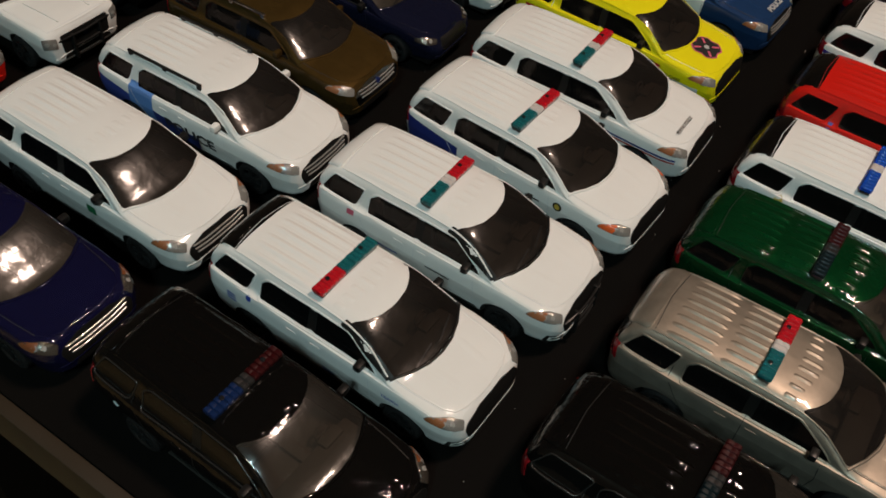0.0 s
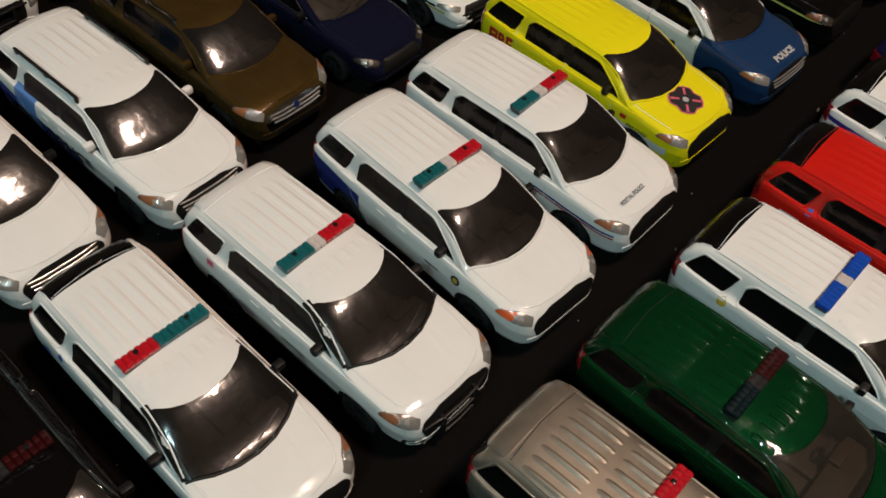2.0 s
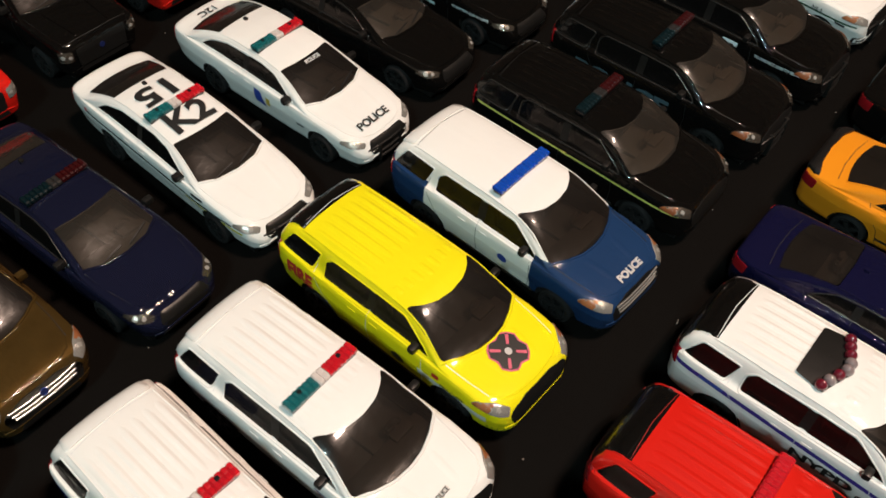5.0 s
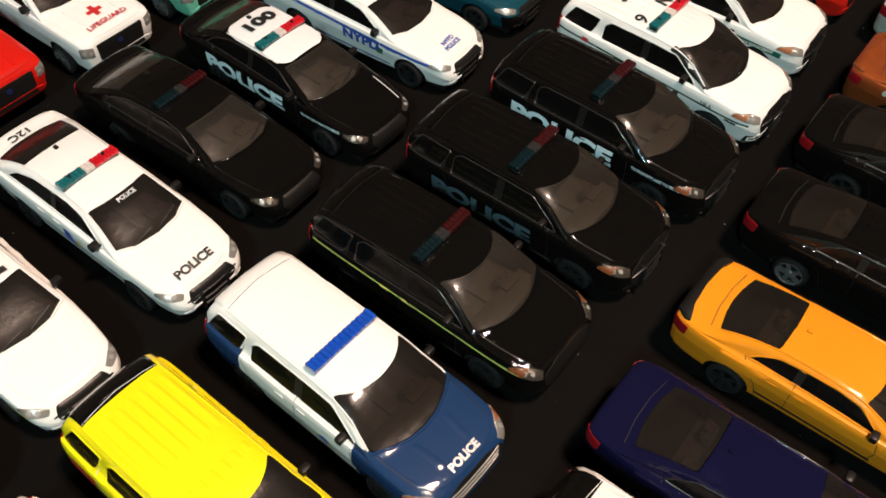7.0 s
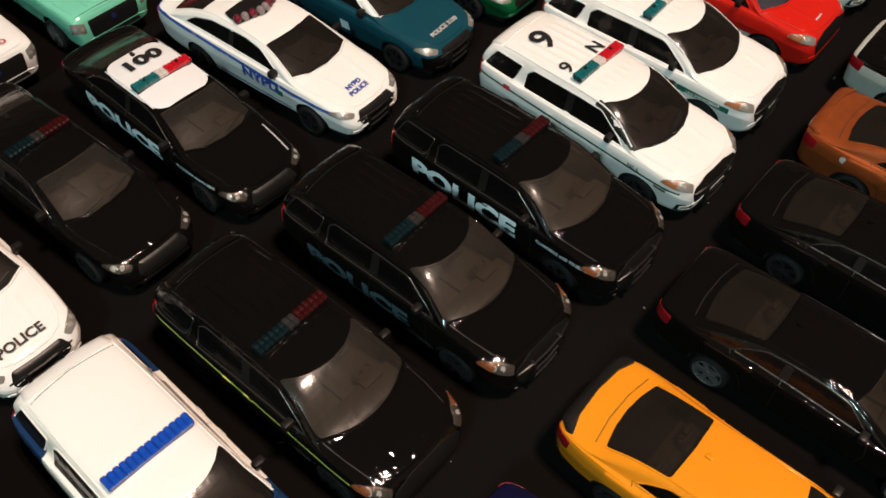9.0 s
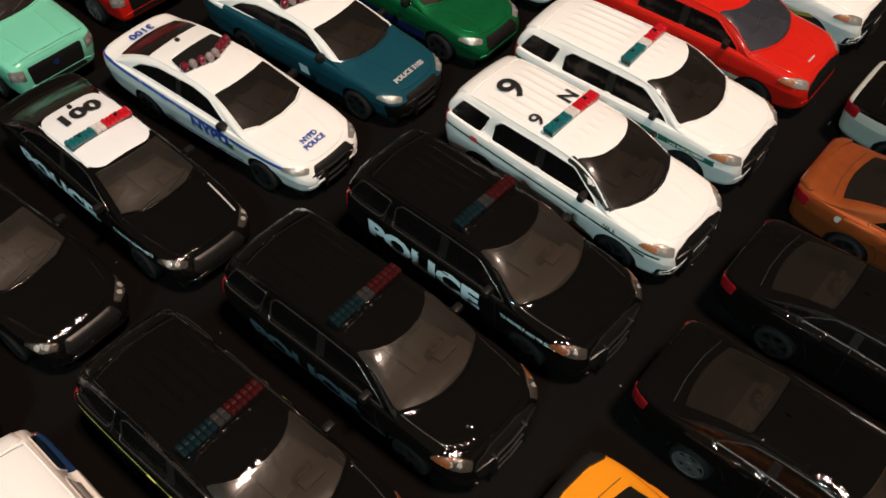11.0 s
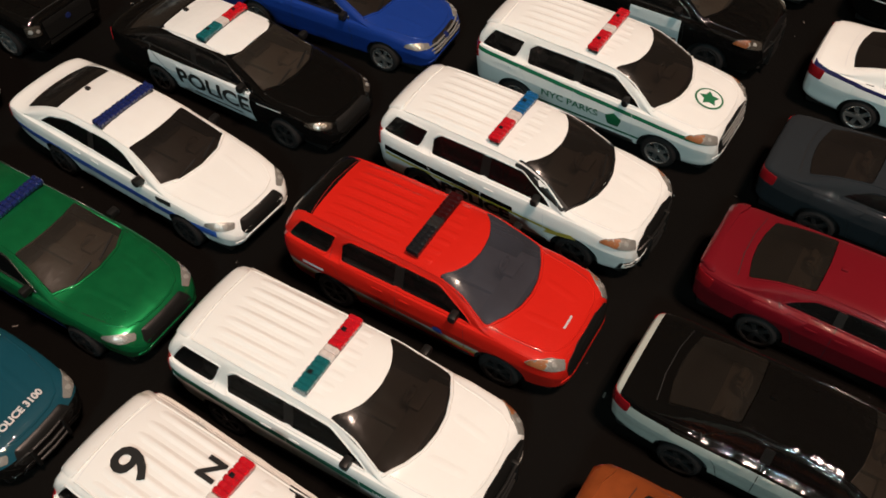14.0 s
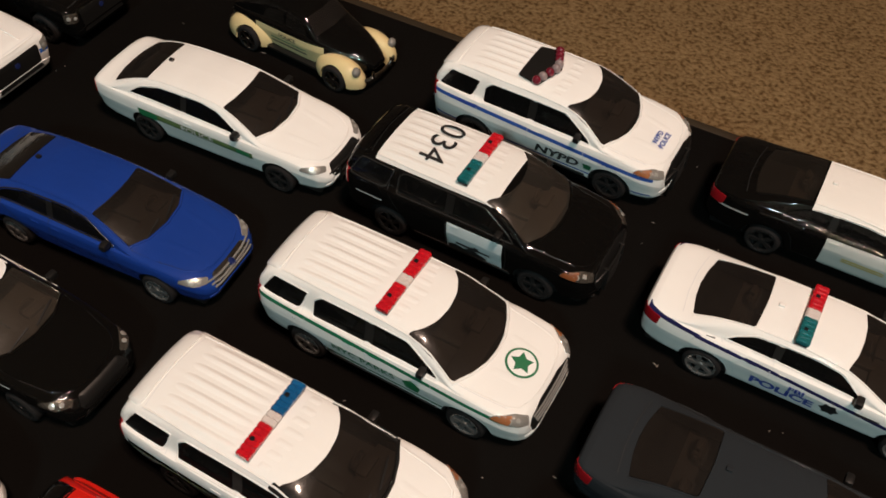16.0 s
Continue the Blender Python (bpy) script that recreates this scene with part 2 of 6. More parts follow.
def chaikin(points, rounds=2):
    for _ in range(rounds):
        out = [points[0]]
        for a, b in zip(points, points[1:]):
            out += [0.75 * a + 0.25 * b, 0.25 * a + 0.75 * b]
        points = out + [points[-1]]
    return points


def prism(bm, points, view, near, far):
    """A solid bar with that outline, reaching along the view's normal from near to far."""
    u, v = Vector(view[0]), Vector(view[1])
    nrm = u.cross(v).normalized()
    cx, cy = sum(p[0] for p in points) / len(points), sum(p[1] for p in points) / len(points)
    size = max(math.dist(p, (cx, cy)) for p in points)
    pts = [(cx + (x - cx) * (1 + 0.25 / size), cy + (y - cy) * (1 + 0.25 / size)) for x, y in points]
    rings = [[bm.verts.new(u * x + v * y + nrm * d) for x, y in pts] for d in (near, far)]
    n = len(pts)
    for k in range(n):
        bm.faces.new((rings[0][k], rings[0][(k + 1) % n], rings[1][(k + 1) % n], rings[1][k]))
    bm.faces.new(list(reversed(rings[0])))
    bm.faces.new(rings[1])
    bmesh.ops.recalc_face_normals(bm, faces=bm.faces)


def cabin(bm, s, x0, x1, roof_half, roof_z):
    """The hollow inside the body, a little smaller all round."""
    xs = np.linspace(x0, x1, 22)
    rings = []
    for x, w, low, belt, rail, top in zip(xs, *[smooth_curve(s[:, 0], s[:, k], xs) for k in range(1, 6)]):
        up = min(1.0, max(0.0, (rail - belt) / (roof_z - belt)))
        wr = 0.945 * w + (roof_half * w / s[:, 1].max() - 0.945 * w) * up
        half = [(0.80 * w, CABIN_FLOOR), (0.82 * w, belt - 0.6), (min(0.82 * w, wr - 0.9), max(belt - 0.5, rail - 1.0)), (0.5 * wr, max(belt - 0.4, rail + 0.8 * (top - rail) - 1.0)), (0, max(belt - 0.3, top - 1.0))]
        ring = [(x, a, b) for a, b in half] + [(x, -a, b) for a, b in reversed(half[:-1])]
        rings.append([bm.verts.new(p) for p in ring])
    n = len(rings[0])
    for a, b in zip(rings, rings[1:]):
        for k in range(n):
            bm.faces.new((a[k], a[(k + 1) % n], b[(k + 1) % n], b[k]))
    bm.faces.new(rings[0])
    bm.faces.new(list(reversed(rings[-1])))
    bmesh.ops.recalc_face_normals(bm, faces=bm.faces)


CABIN_FLOOR = 13.2


def shell(name, stations, roof_half, roof_z, wheels, wheel_r, well_r, inside=None, panes=(), side=()):
    """A car body lofted along x. stations: x, half width, bottom, belt, rail height, centre height.
    inside: the stretch of x that is hollow; panes and side: openings cut into it, (outline, view, near, far)."""
    s = np.array(stations)
    xs = np.unique(np.concatenate([s[:, 0], np.linspace(s[0, 0], s[-1, 0], 64), s[0, 0] + np.array([0.2, 0.5, 1.0]), s[-1, 0] - np.array([0.2, 0.5, 1.0])]))
    col = [smooth_curve(s[:, 0], s[:, k], xs) for k in range(1, 6)]
    verts, faces, n = [], [], 0
    for x, w, low, belt, rail, top in zip(xs, *col):
        up = min(1.0, max(0.0, (rail - belt) / (roof_z - belt))) if roof_z > belt else 0.0
        wr = 0.945 * w + (roof_half * w / s[:, 1].max() - 0.945 * w) * up
        mid = low + 0.45 * (belt - low)
        h = belt - low
        shoulder, sill = (0.962 * w, belt - 0.01 * h), ((0.93 - 0.035 * up) * w, belt + 0.03 * (rail - belt))
        crease = (w, low + 0.66 * h)
        half = [(0, low), (0.82 * w, low), (0.915 * w, low + 0.1 * h), (0.95 * w, low + 0.36 * h), (0.985 * w, low + 0.54 * h), crease, crease, (0.99 * w, belt - 0.1 * h), shoulder, shoulder, sill,
                ((0.93 - 0.06 * up) * w + (wr - 0.93 * w) * 0.1, belt + 0.14 * (rail - belt)), (wr + 0.02 * w, rail - 0.05 * (rail - belt)), (0.87 * wr, rail + 0.55 * (top - rail)), (0.5 * wr, rail + 0.9 * (top - rail)), (0, top)]
        half = chaikin([np.array(p, float) for p in half])
        ring = [(x, p[0], p[1]) for p in half] + [(x, -p[0], p[1]) for p in reversed(half[1:-1])]
        n = len(ring)
        verts += ring
    for i in range(len(xs) - 1):
        for k in range(n):
            a, b = i * n + k, i * n + (k + 1) % n
            faces.append((a, a + n, b + n, b))
    faces.append(tuple(range(n)))
    faces.append(tuple((len(xs) - 1) * n + k for k in range(n - 1, -1, -1)))
    me = mesh_of(name, verts, faces)
    bm = bmesh.new()
    bm.from_mesh(me)
    bmesh.ops.recalc_face_normals(bm, faces=bm.faces)
    bm.to_mesh(me)
    bm.free()
    tree_bm = bmesh.new()
    tree_bm.from_mesh(me)
    bmesh.ops.scale(tree_bm, vec=(1000, 1000, 1000), verts=tree_bm.verts)
    tree = BVHTree.FromBMesh(tree_bm)
    tree_bm.free()
    # wheel arches are cut right through the shell
    cutter = bmesh.new()
    for wx in wheels:
        made = bmesh.ops.create_cone(cutter, cap_ends=True, segments=40, radius1=well_r, radius2=well_r, depth=60)["verts"]
        for v in made:
            v.co = Vector((wx + v.co.x, v.co.z, wheel_r - 0.2 + v.co.y))
    tools = [cutter]
    if inside:
        hollow = bmesh.new()
        cabin(hollow, s, inside[0], inside[1], roof_half, roof_z)
        tools.append(hollow)
        for group in (panes, side):
            bars_bm = bmesh.new()
            for outline, view, near, far in group:
                prism(bars_bm, outline, view, near, far)
            tools.append(bars_bm)
    raw = new("raw", me)
    spent = []
    for bm in tools:
        tool = new("cutter", mesh_from("cutter", bm))
        mod = raw.modifiers.new("cut", "BOOLEAN")
        mod.operation, mod.object, mod.solver = "DIFFERENCE", tool, "EXACT"
        spent.append(tool)
    cut = bpy.data.meshes.new_from_object(raw.evaluated_get(bpy.context.evaluated_depsgraph_get()))
    for ob in [raw] + spent:
        bpy.data.objects.remove(ob)
    cut.name = name
    cut.materials.clear()
    cut.materials.append(None)
    cut.materials.append(M["lining"])
    for f in cut.polygons:
        near = tree.find_nearest(f.center * 1000)
        f.material_index = 1 if near[3] > 0.22 or abs(near[1].dot(f.normal)) < 0.5 else 0
    cut.shade_smooth()
    cut.set_sharp_from_angle(angle=radians(40))
    return cut, tree


def ridge(name, tree, x0, x1, y, half, high, y_end=None):
    """A soft raised rib along the top of a body, crowned across."""
    verts, faces, nx, ny = [], [], 9, 7
    y_end = y if y_end is None else y_end
    for i in range(nx):
        t = (1 - math.cos(math.pi * i / (nx - 1))) / 2
        fade = math.sin(math.pi / 2 * min(1.0, 5 * min(t, 1 - t))) ** 2
        for j in range(ny):
            v = -1 + 2 * j / (ny - 1)
            p = (x0 + (x1 - x0) * t, y + (y_end - y) * t + v * half)
            hit = tree.ray_cast(Vector((p[0], p[1], 90)), Vector((0, 0, -1)))
            z = hit[0].z if hit[0] else 0.0
            verts.append((p[0], p[1], z - 0.03 + high * fade * (0.5 + 0.5 * math.cos(math.pi * v))))
    for i in range(nx - 1):
        for j in range(ny - 1):
            a = i * ny + j
            faces.append((a, a + ny, a + ny + 1, a + 1))
    return mesh_of(name, verts, faces, angle=80)


def bead(name, tree, view, points, r=0.32, closed=False, sink=0.1):
    """A thin raised moulding that follows the body along a line."""
    u, v = Vector(view[0]), Vector(view[1])
    nrm = u.cross(v).normalized()
    pts = list(points) + ([points[0]] if closed else [])
    path = []
    for a, b in zip(pts, pts[1:]):
        n = max(1, int(math.dist(a, b) / 1.5))
        path += [(a[0] + (b[0] - a[0]) * k / n, a[1] + (b[1] - a[1]) * k / n) for k in range(n)]
    path.append(pts[-1])
    out = []
    for x, y in path:
        hit = tree.ray_cast(u * x + v * y + nrm * 150, -nrm)
        if hit[0] is not None:
            out.append(tuple(hit[0] - nrm * sink * r))
    return mesh_from(name, tube(bmesh.new(), out, r, 6), angle=80)


SIDE_R = ((1, 0, 0), (0, 0, 1))      # seen from the car's right, x to the right
SIDE_L = ((-1, 0, 0), (0, 0, 1))
TOP = ((1, 0, 0), (0, 1, 0))
FRONT = ((0, 1, 0), (0, 0, 1))
REAR = ((0, -1, 0), (0, 0, 1))


def corner(side, back=1, lift=0.45):
    """A view onto a body corner: side -1 right, +1 left; back 1 front, -1 tail."""
    nrm = Vector((0.75 * back, 0.62 * side, lift)).normalized()
    u = Vector((0, 0, 1)).cross(nrm).normalized()
    return (tuple(u), tuple(nrm.cross(u)))


def drape(bm, tree, view, origin, step=1.6, off=0.1, skirt=0.4):
    """Lays a flat bmesh (u, v in its x, y) onto the body, seen along the view's normal."""
    u, v = Vector(view[0]), Vector(view[1])
    nrm = u.cross(v).normalized()
    co = [w.co for w in bm.verts]
    for axis in (0, 1):
        lo, hi = min(c[axis] for c in co), max(c[axis] for c in co)
        cuts = int((hi - lo) / step)
        for k in range(1, cuts + 1):
            p = Vector((0, 0, 0))
            p[axis] = lo + (hi - lo) * k / (cuts + 1)
            d = Vector((0, 0, 0))
            d[axis] = 1
            bmesh.ops.bisect_plane(bm, geom=bm.verts[:] + bm.edges[:] + bm.faces[:], plane_co=p, plane_no=d, dist=1e-4)
    for w in bm.verts:
        start = Vector(origin) + u * w.co.x + v * w.co.y
        hit = tree.ray_cast(start + nrm * 150, -nrm)
        if hit[0] is None:
            near = tree.find_nearest(start)
            hit = (near[0], near[1])
        w.co = hit[0] + (hit[1] if hit[1].dot(nrm) > 0 else -hit[1]) * off
    if skirt:
        edges = [e for e in bm.edges if e.is_boundary]
        made = bmesh.ops.extrude_edge_only(bm, edges=edges)["geom"]
        for w in made:
            if isinstance(w, bmesh.types.BMVert):
                w.co -= nrm * skirt
    return bm


def polygon(points):
    bm = bmesh.new()
    bm.faces.new([bm.verts.new((x, y, 0)) for x, y in points])
    return bm


def rounded(points, r=0.8, seg=3):
    out = []
    for i, p in enumerate(points):
        p, a, b = Vector(p), Vector(points[i - 1]), Vector(points[(i + 1) % len(points)])
        d1, d2 = (a - p), (b - p)
        r1, r2 = min(r, d1.length * 0.45), min(r, d2.length * 0.45)
        s, e = p + d1.normalized() * r1, p + d2.normalized() * r2
        for k in range(seg + 1):
            t = k / seg
            out.append(tuple(s * (1 - t) ** 2 + p * 2 * t * (1 - t) + e * t * t))
    return out


def patch(name, points, tree, view, origin=(0, 0, 0), off=0.12, step=1.6, r=0.8, skirt=0.4, angle=50):
    bm = polygon(rounded(points, r) if r else points)
    return mesh_from(name, drape(bm, tree, view, origin, step, off, skirt), angle=angle)


def mirrored(points):
    return [(-x, z) for x, z in points]


def lettering(text, size, wide=1.0, bold=0.0, shear=0.0):
    cu = bpy.data.curves.new("lettering", "FONT")
    cu.body, cu.size, cu.offset, cu.shear = text, size, bold * size, shear
    cu.align_x, cu.align_y, cu.resolution_u = "CENTER", "CENTER", 3
    ob = new("lettering", cu)
    me = bpy.data.meshes.new_from_object(ob.evaluated_get(bpy.context.evaluated_depsgraph_get()))
    bpy.data.objects.remove(ob)
    bm = bmesh.new()
    bm.from_mesh(me)
    bpy.data.meshes.remove(me)
    for v in bm.verts:
        v.co.x *= wide
    return bm


def turn_flat(bm, degrees, dx=0.0, dy=0.0):
    c, s = math.cos(radians(degrees)), math.sin(radians(degrees))
    for v in bm.verts:
        v.co = Vector((c * v.co.x - s * v.co.y + dx, s * v.co.x + c * v.co.y + dy, 0))
    return bm


def sign(car, text, at, size, material, view="right", turn=0, wide=1.0, bold=0.02, shear=0.0, name="lettering", off=0.16):
    """Printed words on a car: at is (x, z) on a side, (x, y) on top, (y, z) in front."""
    views = {"right": SIDE_R, "left": SIDE_L, "top": TOP}
    sgn = -1 if view == "left" else 1
    if view == "top":
        off = 0.5
    bm = turn_flat(lettering(text, size, wide, bold, shear), turn, at[0] * sgn, at[1])
    return part(name, mesh_from(name, drape(bm, car["tree"], views[view], (0, 0, 0), 2.0, off, 0), smooth=False), M[material], car["root"])


def print_shape(car, points, material, view="right", off=0.13, name="printed_panel", r=0.0, step=1.6):
    views = {"right": SIDE_R, "left": SIDE_L, "top": TOP, "front": FRONT}
    pts = mirrored(points) if view == "left" else points
    return part(name, patch(name, pts, car["tree"], views[view], off=off, r=r, step=step, skirt=0), M[material], car["root"])


def bars(car, at, length, lines, material, view="right", turn=0, height=0.6, gap=1.0):
    """Writing too small to read: plain bars."""
    bm = bmesh.new()
    for k in range(lines):
        y = (lines - 1) / 2 * gap - k * gap
        bm.faces.new([bm.verts.new(p) for p in ((-length / 2, y - height / 2, 0), (length / 2, y - height / 2, 0), (length / 2, y + height / 2, 0), (-length / 2, y + height / 2, 0))])
    sgn = -1 if view == "left" else 1
    turn_flat(bm, turn, at[0] * sgn, at[1])
    views = {"right": SIDE_R, "left": SIDE_L, "top": TOP}
    return part("unreadable_print", mesh_from("unreadable_print", drape(bm, car["tree"], views[view], (0, 0, 0), 2.0, 0.15, 0), smooth=False), M[material], car["root"])


def disc(cx, cy, r, n=24):
    return [(cx + r * math.cos(k * math.tau / n), cy + r * math.sin(k * math.tau / n)) for k in range(n)]


def star(cx, cy, r1, r2, n, turn=0.0):
    return [(cx + (r1, r2)[k % 2] * math.cos(turn + k * math.pi / n), cy + (r1, r2)[k % 2] * math.sin(turn + k * math.pi / n)) for k in range(2 * n)]


# ---- the kits of the castings ----
def wheel_meshes(r, half, rim_r, spokes):
    verts, faces = lathe_y([(-half, rim_r), (-half, r * 0.86), (-half * 0.8, r * 0.97), (-half * 0.5, r), (half * 0.5, r), (half * 0.8, r * 0.97), (half, r * 0.86), (half, rim_r), (half * 0.55, rim_r * 0.94), (-half * 0.55, rim_r * 0.94), (-half, rim_r)])
    tyre = mesh_of("tyre", verts, faces[:-2])
    bm = bmesh.new()
    for k in range(spokes):
        a = k * math.tau / spokes
        for side in (-1,):
            m = Matrix.Rotation(a, 3, "Y")
            made = bmesh.ops.create_cube(bm, size=1.0)["verts"]
            for v in made:
                taper = 1.0 if v.co.x < 0 else 1.35
                v.co = m @ Vector((rim_r * 0.55 + v.co.x * rim_r * 0.8, -half * 0.72 + v.co.y * half * 0.4, v.co.z * rim_r * 0.26 * taper))
    verts, faces = lathe_y([(-half * 0.98, rim_r), (-half * 1.02, rim_r * 0.96), (-half * 0.9, rim_r * 0.86), (-half * 0.5, rim_r * 0.86), (-half * 0.5, rim_r)], 28)
    vs = [bm.verts.new(v) for v in verts]
    for f in faces[:-2]:
        bm.faces.new([vs[i] for i in f])
    verts, faces = lathe_y([(-half * 0.4, rim_r * 0.24), (-half * 0.98, rim_r * 0.22), (-half * 1.02, rim_r * 0.12)], 12)
    vs = [bm.verts.new(v) for v in verts]
    for f in faces:
        bm.faces.new([vs[i] for i in f])
    return tyre, mesh_from("rim", bm)


def mirror_mesh(x, y, z, side):
    bm = bmesh.new()
    y0, y1 = sorted((side * (y - 0.4), side * (y + 2.7)))
    box(bm, x - 1.1, x + 1.0, y0, y1, z - 0.5, z + 1.8, 0.7)
    tube(bm, [(x + 0.4, side * (y - 1.2), z - 0.3), (x + 0.2, side * (y + 0.8), z + 0.1)], 0.45)
    return mesh_from("mirror", bm)


def seam_mesh(tree, lines):
    """Thin shut lines: (view, points), each a chain of straight runs."""
    out = bmesh.new()
    for view, pts in lines:
        for a, b in zip(pts, pts[1:]):
            a, b = Vector(a), Vector(b)
            d = (b - a).normalized() * 0.1
            n = Vector((-d.y, d.x))
            bm = polygon([tuple(a - n), tuple(b - n), tuple(b + n), tuple(a + n)])
            drape(bm, tree, view, (0, 0, 0), 1.6, 0.03, 0)
            me = bpy.data.meshes.new("t")
            bm.to_mesh(me)
            bm.free()
            out.from_mesh(me)
            bpy.data.meshes.remove(me)
    return mesh_from("panel_seams", out, smooth=False)


def both(points):
    return [(SIDE_R, points), (SIDE_L, mirrored(points))]


def bull_bar_mesh(nose, half, z0, z1):
    bm = bmesh.new()
    for s in (-1, 1):
        for y in (half * 0.42,):
            box(bm, nose - 0.5, nose + 1.3, s * y - 0.5, s * y + 0.5, z0, z1, 0.25)
        tube(bm, [(nose + 0.6, s * half * 0.42, z1 - 0.6), (nose - 0.4, s * half * 0.8, z1 - 1.0), (nose - 3.0, s * half * 1.0, z1 - 2.2), (nose - 3.4, s * half * 1.0, z0 + 2.0), (nose - 0.4, s * half * 0.78, z0 + 1.2)], 0.42)
    for z in (z0 + 1.2, (z0 + z1) / 2, z1 - 0.5):
        tube(bm, [(nose + 0.7, -half * 0.46, z), (nose + 1.0, 0, z), (nose + 0.7, half * 0.46, z)], 0.45)
    return mesh_from("bull_bar", bm)


def side_openings(side):
    out = []
    for _, pts in side:
        out += [(rounded(pts, 0.7), SIDE_R, 8.0, 40.0), (rounded(mirrored(pts), 0.7), SIDE_L, 8.0, 40.0)]
    return out


def interior_meshes(x_dash, x_front, x_rear, half, belt):
    """Moulded cabin: floor with dashboard, four seats and a steering wheel."""
    z0 = CABIN_FLOOR - 0.3
    tub = bmesh.new()
    box(tub, x_rear - 9, x_dash + 4, -half, half, z0, z0 + 0.5, 0.15)
    box(tub, x_dash - 3.2, x_dash + 4, -half, half, z0, belt - 1.2, 0.8)
    box(tub, x_dash - 3.6, x_dash - 0.5, half * 0.25, half * 0.75, belt - 2.6, belt - 0.3, 0.7)
    box(tub, x_rear + 6, x_dash - 2, -1.4, 1.4, z0, z0 + 1.8, 0.4)
    seats = []
    for x, tall in ((x_front, 4.4), (x_rear, 3.4)):
        for y in (-half * 0.52, half * 0.52):
            bm = bmesh.new()
            box(bm, x - 4.0, x + 3.2, y - 3.6, y + 3.6, z0 + 0.3, z0 + 2.4, 0.7)
            top = belt + tall - 2.0
            made = bmesh.ops.create_cube(bm, size=1.0)["verts"]
            for v in made:
                v.co = Vector((x - 4.2 + v.co.x * 2.2 - (v.co.z + 0.5) * 1.8, y + v.co.y * (7.2 - (v.co.z + 0.5) * 1.4), z0 + 0.5 + (v.co.z + 0.5) * (top - z0 - 0.5)))
            bmesh.ops.bevel(bm, geom=list({e for v in made for e in v.link_edges}), offset=0.6, segments=2, affect="EDGES")
            box(bm, x - 6.6, x - 5.2, y - 1.6, y + 1.6, top - 0.3, top + 1.5, 0.5)
            seats.append(mesh_from("seat", bm))
    wheel = bmesh.new()
    pts = [(x_dash - 4.6 - 0.5 * math.sin(a), half * 0.5 + 2.3 * math.cos(a), belt - 1.2 + 2.1 * math.sin(a)) for a in [math.tau * q / 16 for q in range(17)]]
    tube(wheel, pts, 0.35, 6)
    tube(wheel, [(x_dash - 4.5, half * 0.5 - 2.2, belt - 1.2), (x_dash - 4.2, half * 0.5, belt - 1.4), (x_dash - 4.5, half * 0.5 + 2.2, belt - 1.2)], 0.4, 6)
    tube(wheel, [(x_dash - 4.3, half * 0.5, belt - 1.4), (x_dash - 2.5, half * 0.5, belt - 1.9)], 0.5, 6)
    return mesh_from("cabin_floor", tub), seats, mesh_from("steering_wheel", wheel)


CABINS = {"suv": (21.0, 5.0, -13.0, 12.6, 18.2), "taurus": (22.4, 6.0, -11.0, 11.4, 16.0), "charger": (21.4, 5.5, -9.5, 11.4, 15.6), "truck": (16.0, 2.0, -11.0, 12.2, 18.4)}


